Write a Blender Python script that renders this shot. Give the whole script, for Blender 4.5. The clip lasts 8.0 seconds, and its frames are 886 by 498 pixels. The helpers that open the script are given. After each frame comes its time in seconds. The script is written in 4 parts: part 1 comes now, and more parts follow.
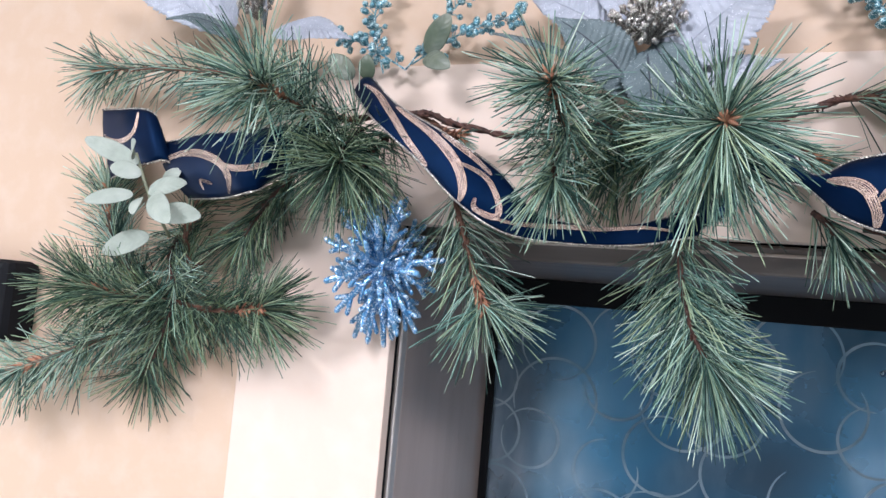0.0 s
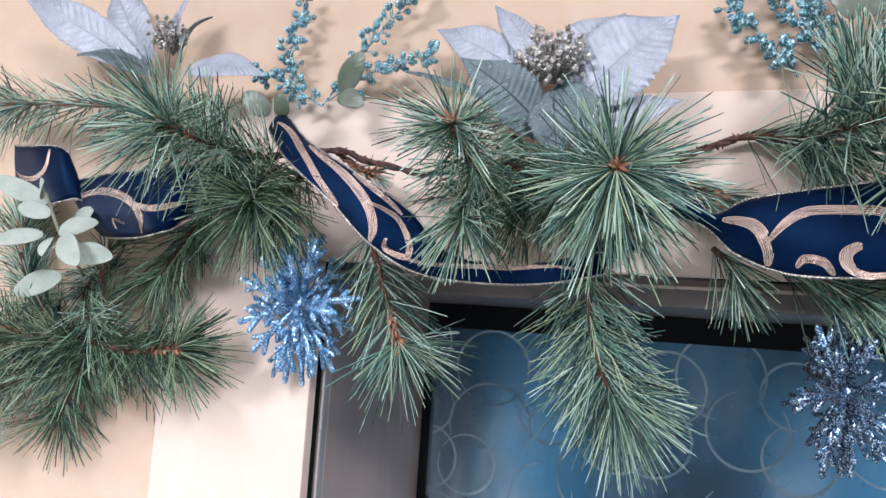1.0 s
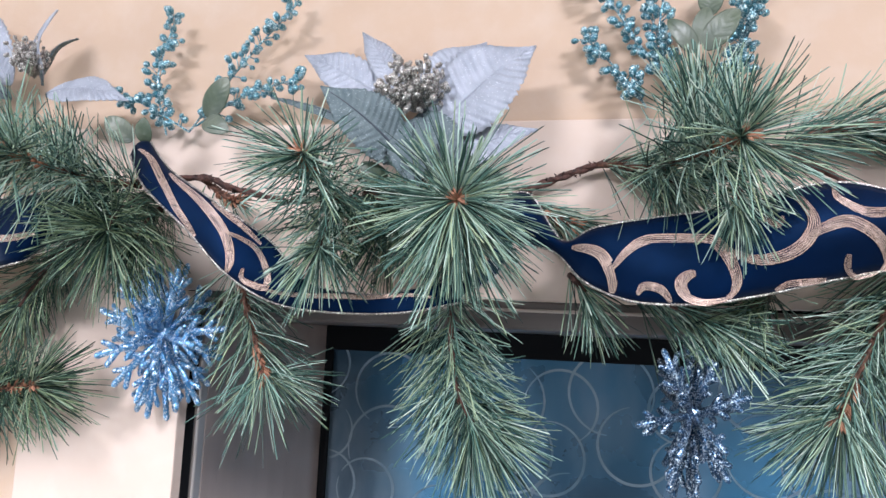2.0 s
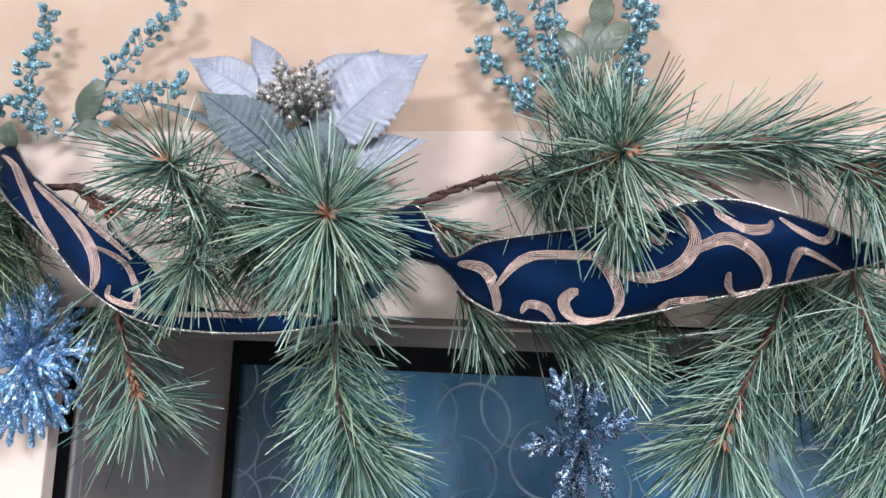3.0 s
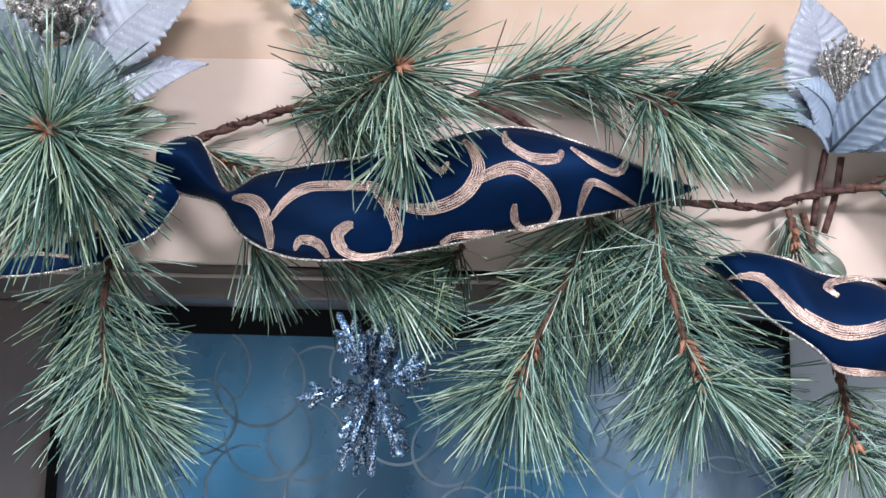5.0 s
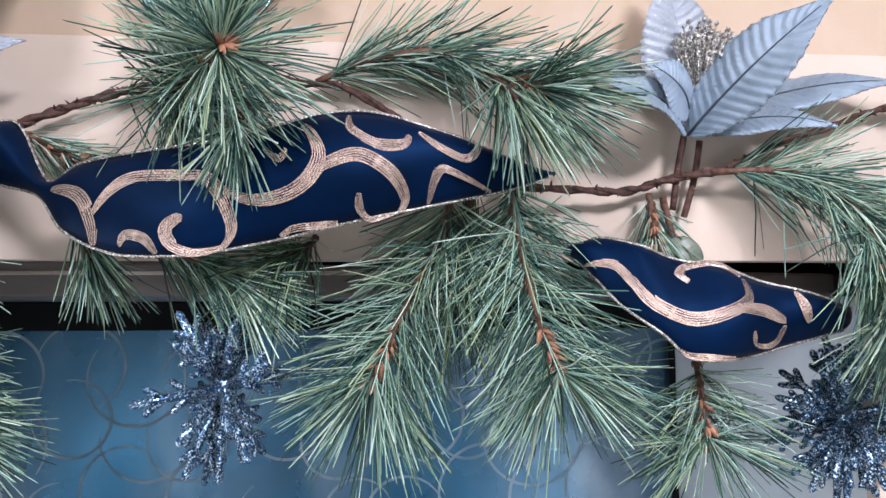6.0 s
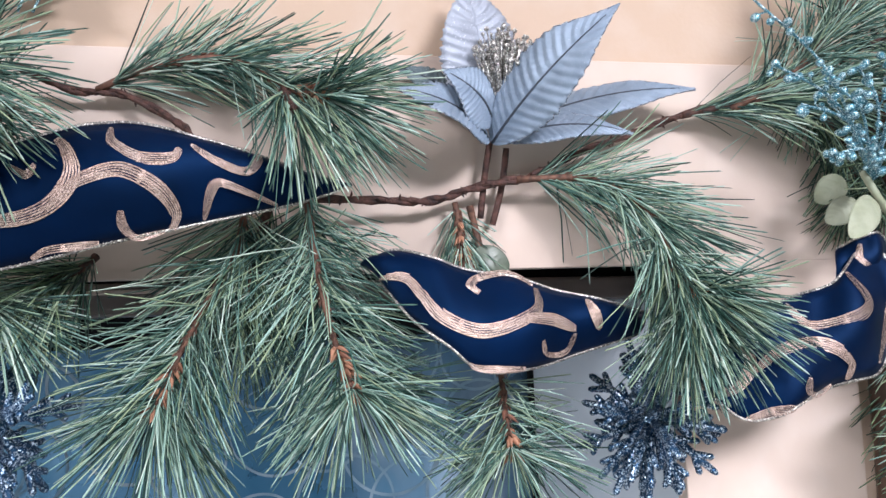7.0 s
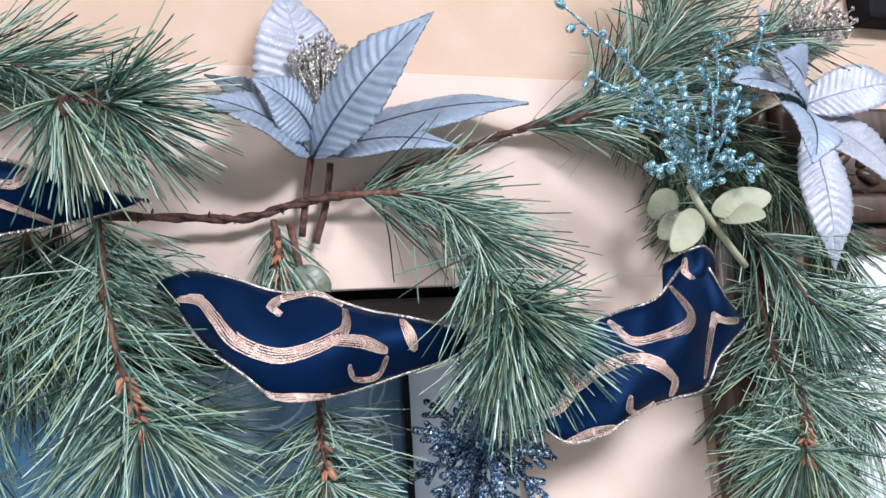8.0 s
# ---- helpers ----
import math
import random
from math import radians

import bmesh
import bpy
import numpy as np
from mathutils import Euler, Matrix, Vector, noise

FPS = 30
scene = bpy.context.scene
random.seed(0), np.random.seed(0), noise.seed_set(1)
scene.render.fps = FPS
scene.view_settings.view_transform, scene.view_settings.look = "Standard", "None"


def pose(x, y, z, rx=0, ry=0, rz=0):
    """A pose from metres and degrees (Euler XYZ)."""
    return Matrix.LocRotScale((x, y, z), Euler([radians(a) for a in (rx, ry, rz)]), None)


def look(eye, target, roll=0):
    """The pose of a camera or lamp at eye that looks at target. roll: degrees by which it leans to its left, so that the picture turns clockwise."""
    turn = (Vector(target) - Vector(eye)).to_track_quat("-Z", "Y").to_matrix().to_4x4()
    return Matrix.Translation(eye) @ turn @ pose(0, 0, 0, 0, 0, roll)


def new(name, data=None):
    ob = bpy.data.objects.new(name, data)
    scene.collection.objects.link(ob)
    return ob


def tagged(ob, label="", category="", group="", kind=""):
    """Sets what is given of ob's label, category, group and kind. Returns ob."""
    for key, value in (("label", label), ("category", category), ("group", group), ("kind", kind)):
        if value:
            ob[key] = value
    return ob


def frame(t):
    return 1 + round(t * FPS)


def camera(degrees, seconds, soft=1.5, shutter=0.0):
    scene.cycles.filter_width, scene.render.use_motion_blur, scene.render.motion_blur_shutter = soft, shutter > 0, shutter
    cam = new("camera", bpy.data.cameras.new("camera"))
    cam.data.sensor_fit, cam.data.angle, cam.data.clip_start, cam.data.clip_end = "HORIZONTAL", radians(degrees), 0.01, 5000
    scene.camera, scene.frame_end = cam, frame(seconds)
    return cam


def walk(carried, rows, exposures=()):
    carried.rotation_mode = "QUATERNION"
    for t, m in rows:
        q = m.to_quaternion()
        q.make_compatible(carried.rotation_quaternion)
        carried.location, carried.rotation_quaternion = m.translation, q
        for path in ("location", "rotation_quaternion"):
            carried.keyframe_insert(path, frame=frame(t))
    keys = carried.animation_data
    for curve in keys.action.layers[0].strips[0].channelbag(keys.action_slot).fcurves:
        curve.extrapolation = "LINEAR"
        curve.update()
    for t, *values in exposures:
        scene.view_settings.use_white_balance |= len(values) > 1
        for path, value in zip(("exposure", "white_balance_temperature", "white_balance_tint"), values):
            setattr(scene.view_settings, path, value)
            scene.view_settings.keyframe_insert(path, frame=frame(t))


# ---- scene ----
cam = camera(63.4, 8.0, 1.5)
PATH = [
    (0.0, (-0.244, -0.7391, 2.0673), (-0.5833, 0.1982, 2.1462), 5.03),
    (0.5, (-0.2249, -0.7224, 2.0765), (-0.5387, 0.2232, 2.1632), 4.48),
    (1.0, (-0.2012, -0.729, 2.0971), (-0.4892, 0.2236, 2.1959), 3.81),
    (1.5, (-0.171, -0.7291, 2.1101), (-0.4208, 0.2326, 2.2226), 3.13),
    (2.0, (-0.1292, -0.7099, 2.1165), (-0.3392, 0.2604, 2.2369), 2.61),
    (2.2, (-0.1136, -0.7041, 2.1151), (-0.3091, 0.2681, 2.2443), 2.47),
    (3.3, (-0.0731, -0.6727, 2.1436), (-0.1892, 0.3115, 2.277), 2.08),
    (3.5, (-0.0642, -0.6739, 2.1506), (-0.1723, 0.3102, 2.2917), 2.0),
    (4.0, (-0.0499, -0.6555, 2.1324), (-0.132, 0.3326, 2.2625), 1.81),
    (4.5, (-0.0167, -0.6373, 2.1107), (-0.069, 0.3545, 2.2268), 1.71),
    (4.7, (0.0008, -0.626, 2.1044), (-0.0421, 0.3664, 2.2195), 1.69),
    (5.8, (0.0654, -0.5941, 2.1131), (0.1172, 0.4012, 2.1954), 0.18),
    (6.0, (0.0782, -0.5892, 2.1156), (0.1556, 0.4044, 2.1982), -0.17),
    (6.5, (0.1233, -0.5888, 2.117), (0.2432, 0.4005, 2.2005), -1.13),
    (7.0, (0.1699, -0.5852, 2.1257), (0.3614, 0.393, 2.2049), -2.19),
    (7.5, (0.2182, -0.5785, 2.1231), (0.4617, 0.3871, 2.2141), -3.02),
    (8.0, (0.259, -0.5746, 2.1169), (0.5443, 0.3771, 2.2307), -3.55),
]
EXPOSURE = 0.2
walk(cam, [(t, look(eye, target, roll)) for t, eye, target, roll in PATH], [(0.0, EXPOSURE), (8.0, EXPOSURE)])

# ---- world and light ----
world = bpy.data.worlds.new("world")
scene.world = world
world.use_nodes = True
sky = world.node_tree.nodes.new("ShaderNodeTexSky")
sky.sky_type, sky.sun_disc, sky.sun_elevation, sky.sun_rotation = "NISHITA", False, radians(35), radians(250)
world.node_tree.links.new(sky.outputs[0], world.node_tree.nodes["Background"].inputs[0])
world.node_tree.nodes["Background"].inputs[1].default_value = 0.1


def area_lamp(name, eye, target, sx, sy, watts, colour):
    data = bpy.data.lights.new(name, "AREA")
    data.shape, data.size, data.size_y, data.energy, data.color = "RECTANGLE", sx, sy, watts, colour
    ob = new(name, data)
    ob.matrix_world = look(eye, target)
    return tagged(ob, "light of a ceiling panel" if "panel" in name else "daylight in a window opening", "light", kind="structure")


CEIL = 3.3
for side in (-1, 1):
    area_lamp("panel_light", (side * 1.15, -2.2, CEIL - 0.03), (side * 1.15, -2.2, 0), 0.75, 0.75, 113 + 29 * side, (0.93, 0.93, 1.06))
    # Added light in the unseen far windows, for the door's lower reflections.
    area_lamp("window_light", (side * 1.6, -4.45, 0.78), (side * 1.6, 0, 0.78), 1.3, 1.05, 15, (0.72, 0.88, 1.0))
area_lamp("window_light", (-2.95, -1.2, 1.55), (0, -0.8, 1.6), 1.4, 1.4, 34, (0.86, 0.92, 1.0))

# ---- materials ----


def material(name, base, rough=0.6, metal=0.0):
    m = bpy.data.materials.new(name)
    m.use_nodes = True
    b = m.node_tree.nodes["Principled BSDF"]
    b.inputs["Base Color"].default_value = (*base, 1)
    b.inputs["Roughness"].default_value, b.inputs["Metallic"].default_value = rough, metal
    return m


def node(m, kind, **values):
    n = m.node_tree.nodes.new(kind)
    for k, v in values.items():
        n.inputs[k].default_value = v
    return n


def noise_tex(m, scale, detail=4.0, stretch=(1, 1, 1)):
    co = m.node_tree.nodes.new("ShaderNodeTexCoord")
    mp = node(m, "ShaderNodeMapping", Scale=stretch)
    n = node(m, "ShaderNodeTexNoise", Scale=scale, Detail=detail)
    m.node_tree.links.new(co.outputs["Object"], mp.inputs["Vector"])
    m.node_tree.links.new(mp.outputs[0], n.inputs["Vector"])
    return n.outputs["Fac"]


def ramp(m, fac, stops):
    r = m.node_tree.nodes.new("ShaderNodeValToRGB")
    while len(r.color_ramp.elements) < len(stops):
        r.color_ramp.elements.new(0.5)
    for e, (p, c) in zip(r.color_ramp.elements, stops):
        e.position, e.color = p, (*c, 1)
    m.node_tree.links.new(fac, r.inputs[0])
    return r.outputs[0]


def to(m, out, name):
    m.node_tree.links.new(out, m.node_tree.nodes["Principled BSDF"].inputs[name])


def blend(m, a, b, fac, mode="MIX"):
    x = m.node_tree.nodes.new("ShaderNodeMix")
    x.data_type, x.blend_type = "RGBA", mode
    for value, i in ((a, 6), (b, 7), (fac, 0)):
        if isinstance(value, (int, float)):
            x.inputs[i].default_value = value
        elif isinstance(value, tuple):
            x.inputs[i].default_value = (*value, 1)
        else:
            m.node_tree.links.new(value, x.inputs[i])
    return x.outputs[2]


def bump(m, fac, strength, distance=0.002):
    b = node(m, "ShaderNodeBump", Strength=strength, Distance=distance)
    m.node_tree.links.new(fac, b.inputs["Height"])
    to(m, b.outputs[0], "Normal")


def painted(name, lo, hi, rough, big=1.5, fine=240, relief=0.15):
    m = material(name, hi, rough)
    c = ramp(m, noise_tex(m, big, 5), [(0.3, lo), (0.7, hi)])
    to(m, blend(m, c, (0.9, 0.9, 0.9), ramp(m, noise_tex(m, 26, 6), [(0.45, (0, 0, 0)), (0.8, (0.12, 0.12, 0.12))])), "Base Color")
    bump(m, noise_tex(m, fine, 3), relief, 0.001)
    return m


def island(m):
    return m.node_tree.nodes.new("ShaderNodeNewGeometry").outputs["Random Per Island"]


def glitter(name, lo, hi, spark, scale=900, metal=0.6, rough=0.35, share=0.62):
    m = material(name, hi, rough, metal)
    v = node(m, "ShaderNodeTexVoronoi", Scale=scale)
    co = m.node_tree.nodes.new("ShaderNodeTexCoord")
    m.node_tree.links.new(co.outputs["Object"], v.inputs["Vector"])
    base = ramp(m, noise_tex(m, 60, 5), [(0.3, lo), (0.7, hi)])
    flake = ramp(m, v.outputs["Color"], [(share, (0, 0, 0)), (share + 0.08, (1, 1, 1))])
    to(m, blend(m, base, spark, flake), "Base Color")
    nm = node(m, "ShaderNodeBump", Strength=0.9, Distance=0.0012)
    m.node_tree.links.new(v.outputs["Color"], nm.inputs["Height"])
    to(m, nm.outputs[0], "Normal")
    return m


M_WALL = painted("wall_paint", (0.56, 0.41, 0.3), (0.6, 0.45, 0.34), 0.8, 1.2)
M_ROOM = painted("far_wall_paint", (0.19, 0.18, 0.175), (0.24, 0.23, 0.225), 0.6, 1.2)
M_CASING = painted("casing_paint", (0.665, 0.535, 0.45), (0.705, 0.575, 0.49), 0.75, 2.0, 180, 0.08)
M_CEIL = painted("ceiling_tile", (0.55, 0.54, 0.52), (0.62, 0.61, 0.59), 0.8)
M_FLOOR = painted("floor_tile", (0.14, 0.12, 0.1), (0.2, 0.18, 0.16), 0.35, 3.0)
M_METAL = material("taupe_metal", (0.3, 0.25, 0.22), 0.32, 0.3)
to(M_METAL, ramp(M_METAL, noise_tex(M_METAL, 5, 6, (6, 6, 0.6)), [(0.3, (0.47, 0.375, 0.325)), (0.7, (0.53, 0.43, 0.38))]), "Base Color")
to(M_METAL, ramp(M_METAL, noise_tex(M_METAL, 90, 3, (6, 6, 0.3)), [(0.2, (0.26, 0.26, 0.26)), (0.8, (0.42, 0.42, 0.42))]), "Roughness")
# Right jamb: same lining as the left, with its daylight put into the colour.
M_JAMB_LIT = painted("lit_jamb_lining", (0.7, 0.77, 0.84), (0.78, 0.84, 0.9), 0.35, 3.0, 180, 0.06)
# Frame edges paler than the jamb: their highlight is put into the colour.
M_EDGE_GLINT = material("highlit_metal_edge", (0.62, 0.56, 0.52), 0.35, 0.6)
M_BLACK = material("black_gap", (0.008, 0.009, 0.011), 0.8)
M_BLACK.node_tree.nodes["Principled BSDF"].inputs["Specular IOR Level"].default_value = 0.15
M_DOOR = material("blue_steel", (0.2, 0.36, 0.5), 0.4, 0.6)
M_DOOR.node_tree.nodes["Principled BSDF"].inputs["Specular IOR Level"].default_value = 0.3
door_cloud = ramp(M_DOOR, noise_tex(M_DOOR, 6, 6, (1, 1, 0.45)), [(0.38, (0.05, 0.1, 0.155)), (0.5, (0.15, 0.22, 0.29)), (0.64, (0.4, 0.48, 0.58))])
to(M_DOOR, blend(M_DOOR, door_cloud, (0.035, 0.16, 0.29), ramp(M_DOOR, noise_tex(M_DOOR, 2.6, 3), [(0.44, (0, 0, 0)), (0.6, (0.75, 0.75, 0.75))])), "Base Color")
to(M_DOOR, ramp(M_DOOR, noise_tex(M_DOOR, 9, 7), [(0.25, (0.22, 0.22, 0.22)), (0.75, (0.34, 0.34, 0.34))]), "Roughness")
M_RING = material("etched_line", (0.3, 0.38, 0.44), 0.6, 0.2)
to(M_RING, ramp(M_RING, noise_tex(M_RING, 12, 4), [(0.35, (0.14, 0.25, 0.34)), (0.65, (0.36, 0.47, 0.56))]), "Base Color")
# Same metal as the jamb, darkened because the head is less lit.
M_METAL_SHADED = material("shaded_satin_metal", (0.2, 0.18, 0.175), 0.4, 0.4)
to(M_METAL_SHADED, ramp(M_METAL_SHADED, noise_tex(M_METAL_SHADED, 6, 5, (0.5, 6, 6)), [(0.3, (0.17, 0.15, 0.145)), (0.7, (0.25, 0.225, 0.215))]), "Base Color")
M_RIBBON = material("navy_satin", (0.002, 0.012, 0.045), 0.5)
M_RIBBON.node_tree.nodes["Principled BSDF"].inputs["Specular IOR Level"].default_value = 0.28
M_RIBBON.node_tree.nodes["Principled BSDF"].inputs["Specular Tint"].default_value = (0.1, 0.35, 1.0, 1)
to(M_RIBBON, ramp(M_RIBBON, noise_tex(M_RIBBON, 18, 4), [(0.3, (0.0005, 0.0026, 0.010)), (0.7, (0.0008, 0.007, 0.03))]), "Base Color")
M_SCROLL = material("copper_glitter", (0.62, 0.42, 0.3), 0.36, 0.55)
to(M_SCROLL, ramp(M_SCROLL, noise_tex(M_SCROLL, 2200, 3), [(0.36, (0.045, 0.028, 0.026)), (0.49, (0.33, 0.215, 0.165)), (0.64, (1.0, 0.82, 0.72))]), "Base Color")
bump(M_SCROLL, noise_tex(M_SCROLL, 2200, 2), 0.5, 0.0006)
M_CORD = glitter("cord_glitter", (0.12, 0.11, 0.1), (0.42, 0.39, 0.36), (0.9, 0.87, 0.82), 1100, 0.7)


def needle_material(name, stops):
    m = material(name, stops[1][1], 0.55)
    c = ramp(m, island(m), stops)
    c2 = blend(m, c, (0.34, 0.46, 0.37), ramp(m, noise_tex(m, 30, 3), [(0.5, (0, 0, 0)), (0.8, (0.3, 0.3, 0.3))]))
    to(m, c2, "Base Color")
    m.node_tree.nodes["Principled BSDF"].inputs["Specular IOR Level"].default_value = 0.35
    return m


M_NEEDLE = needle_material("pine_needle", [(0.0, (0.007, 0.028, 0.025)), (0.26, (0.03, 0.09, 0.07)), (0.46, (0.12, 0.24, 0.2)), (0.62, (0.35, 0.44, 0.27)), (0.8, (0.29, 0.48, 0.42)), (1.0, (0.62, 0.73, 0.62))])
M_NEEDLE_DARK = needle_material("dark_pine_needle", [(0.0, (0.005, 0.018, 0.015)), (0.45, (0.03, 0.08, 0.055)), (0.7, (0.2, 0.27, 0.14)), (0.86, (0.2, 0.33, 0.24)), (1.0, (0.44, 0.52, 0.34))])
M_TWIG = material("brown_twig", (0.14, 0.07, 0.045), 0.7)
to(M_TWIG, ramp(M_TWIG, noise_tex(M_TWIG, 160, 5), [(0.3, (0.018, 0.009, 0.008)), (0.7, (0.13, 0.056, 0.042))]), "Base Color")
bump(M_TWIG, noise_tex(M_TWIG, 500, 3), 0.8, 0.002)
M_BARK = material("reddish_twig", (0.2, 0.09, 0.05), 0.7)
to(M_BARK, ramp(M_BARK, noise_tex(M_BARK, 220, 4), [(0.3, (0.05, 0.023, 0.017)), (0.7, (0.2, 0.095, 0.06))]), "Base Color")
M_BUD = material("reddish_bud", (0.36, 0.16, 0.09), 0.65)
to(M_BUD, ramp(M_BUD, island(M_BUD), [(0.0, (0.2, 0.08, 0.05)), (1.0, (0.5, 0.25, 0.15))]), "Base Color")
M_PETAL = glitter("silver_petal", (0.35, 0.385, 0.455), (0.47, 0.51, 0.585), (0.85, 0.88, 0.93), 1300, 0.25, 0.5, 0.86)
M_PETAL_BLUE = glitter("steel_blue_petal", (0.25, 0.325, 0.42), (0.36, 0.45, 0.56), (0.5, 0.58, 0.68), 1300, 0.2, 0.5, 0.9)
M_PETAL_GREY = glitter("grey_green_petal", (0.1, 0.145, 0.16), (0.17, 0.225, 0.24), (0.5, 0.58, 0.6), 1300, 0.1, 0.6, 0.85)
M_RIM = glitter("dark_rim_glitter", (0.07, 0.09, 0.12), (0.14, 0.17, 0.21), (0.6, 0.65, 0.7), 1400, 0.4)
M_VEIN = material("dark_vein", (0.05, 0.065, 0.085), 0.6)
M_BEAD = glitter("pewter_glitter", (0.2, 0.19, 0.18), (0.42, 0.4, 0.37), (0.9, 0.88, 0.84), 1100, 0.7, 0.3, 0.6)
M_BERRY = glitter("teal_glitter", (0.035, 0.17, 0.23), (0.13, 0.35, 0.43), (0.7, 0.9, 0.95), 1200, 0.5, 0.3, 0.62)
M_BERRY_FINE = glitter("teal_berry_glitter", (0.035, 0.17, 0.23), (0.13, 0.35, 0.43), (0.7, 0.9, 0.95), 4.2, 0.5, 0.3, 0.62)
M_FLAKE = glitter("ice_blue_glitter", (0.06, 0.24, 0.5), (0.2, 0.44, 0.7), (0.8, 0.9, 1.0), 800, 0.6, 0.3, 0.64)
M_FLAKE_DARK = glitter("steel_blue_glitter", (0.012, 0.045, 0.1), (0.05, 0.13, 0.25), (0.66, 0.8, 0.92), 1000, 0.7, 0.3, 0.62)
M_LEAF = painted("grey_green_leaf", (0.055, 0.085, 0.058), (0.12, 0.15, 0.1), 0.38, 40, 300, 0.2)
M_LEAF_PALE = painted("pale_sage_leaf", (0.24, 0.27, 0.175), (0.34, 0.36, 0.25), 0.6, 40, 300, 0.2)
M_LEAF_FROST = painted("frosted_sage_leaf", (0.25, 0.3, 0.255), (0.36, 0.41, 0.36), 0.6, 40, 300, 0.2)
M_WOOD = material("dark_carved_wood", (0.12, 0.06, 0.035), 0.45)
to(M_WOOD, ramp(M_WOOD, noise_tex(M_WOOD, 14, 6, (8, 8, 1)), [(0.3, (0.02, 0.011, 0.008)), (0.7, (0.09, 0.048, 0.03))]), "Base Color")
M_PAPER = painted("poster_paper", (0.68, 0.72, 0.76), (0.76, 0.79, 0.82), 0.5, 6)
M_INK = material("grey_ink", (0.28, 0.33, 0.42), 0.6)
M_INK_RED = material("red_ink", (0.5, 0.2, 0.2), 0.6)
M_PANEL = material("lamp_diffuser", (0.9, 0.88, 0.84), 0.5)
b = M_PANEL.node_tree.nodes["Principled BSDF"]
b.inputs["Emission Color"].default_value, b.inputs["Emission Strength"].default_value = (1, 0.92, 0.82, 1), 4.0
M_GLASS = material("window_glass", (0.9, 0.95, 1.0), 0.03)
M_GLASS.node_tree.nodes["Principled BSDF"].inputs["Transmission Weight"].default_value = 1.0

# ---- geometry helpers ----


def part(name, mesh, mat, parent=None, label="", smooth=True):
    """Links a mesh (a bmesh, or vertices and faces) as one object, under a thing or a part."""
    me = bpy.data.meshes.new(name)
    if isinstance(mesh, tuple):
        me.from_pydata(mesh[0], [], mesh[1])
    else:
        bmesh.ops.recalc_face_normals(mesh, faces=mesh.faces)
        mesh.to_mesh(me)
        mesh.free()
    me.materials.append(mat)
    me.polygons.foreach_set("use_smooth", [smooth] * len(me.polygons))
    ob = new(name, me)
    if parent:
        ob.parent = parent
        if parent.type == "EMPTY" and not parent.get("local"):
            ob.location = -parent.location
    if label:
        tagged(ob, label)
    return ob


def thing(name, at, label, category, group="", local=False):
    ob = new(name)
    ob.location, ob.empty_display_size = at, 0.02
    if local:
        ob["local"] = 1
    return tagged(ob, label, category, group)


def box(x0, x1, y0, y1, z0, z1, bevel=0.0):
    bm = bmesh.new()
    bmesh.ops.create_cube(bm, size=1)
    for v in bm.verts:
        v.co = ((x0 + x1) / 2 + v.co.x * (x1 - x0), (y0 + y1) / 2 + v.co.y * (y1 - y0), (z0 + z1) / 2 + v.co.z * (z1 - z0))
    if bevel:
        bmesh.ops.bevel(bm, geom=bm.edges[:], offset=bevel, segments=2, affect="EDGES", profile=0.5)
    return bm


def block(name, x0, x1, y0, y1, z0, z1, mat, parent=None, bevel=0.0, label="", category="", kind=""):
    return tagged(part(name, box(x0, x1, y0, y1, z0, z1, bevel), mat, parent, smooth=False), label, category, kind=kind)


def spline(pts, s):
    """A smooth curve through the points, at s from 0 to 1."""
    n = len(pts) - 1
    f = min(max(s, 0.0), 1.0) * n
    i = min(int(f), n - 1)
    f -= i
    p0, p1, p2, p3 = (np.array(pts[min(max(k, 0), n)], float) for k in (i - 1, i, i + 1, i + 2))
    return 0.5 * (2 * p1 + (p2 - p0) * f + (2 * p0 - 5 * p1 + 4 * p2 - p3) * f * f + (3 * p1 - p0 - 3 * p2 + p3) * f ** 3)


def unit(v):
    return v / max(np.linalg.norm(v), 1e-9)


def tube(path, radii, sides=6):
    """Vertices and faces of a closed tube along a path."""
    path = [np.array(p, float) for p in path]
    vs, fs = [], []
    side = unit(np.cross(path[1] - path[0], (0.31, 0.77, 0.55)))
    for i, p in enumerate(path):
        t = unit(path[min(i + 1, len(path) - 1)] - path[max(i - 1, 0)])
        side = unit(side - t * (side @ t))
        up = np.cross(t, side)
        for k in range(sides):
            a = 2 * math.pi * k / sides
            vs.append(p + radii[i] * (math.cos(a) * side + math.sin(a) * up))
    for i in range(len(path) - 1):
        for k in range(sides):
            j = (k + 1) % sides
            fs.append((i * sides + k, i * sides + j, (i + 1) * sides + j, (i + 1) * sides + k))
    fs.append(tuple(range(sides))[::-1])
    fs.append(tuple((len(path) - 1) * sides + k for k in range(sides)))
    return vs, fs


def joined(pieces):
    vs, fs = [], []
    for v, f in pieces:
        o = len(vs)
        vs.extend(v)
        fs.extend(tuple(i + o for i in g) for g in f)
    return [tuple(map(float, v)) for v in vs], fs


def blob(centre, r, stretch=1.0, axis=(0, 0, 1), rings=4, sides=6):
    axis = unit(np.array(axis, float))
    path = [np.array(centre) + axis * r * stretch * -math.cos(math.pi * (i + 0.35) / (rings + 0.7)) for i in range(rings + 1)]
    return tube(path, [r * math.sin(math.pi * (i + 0.35) / (rings + 0.7)) for i in range(rings + 1)], sides)


WALL_FRONT = -0.006


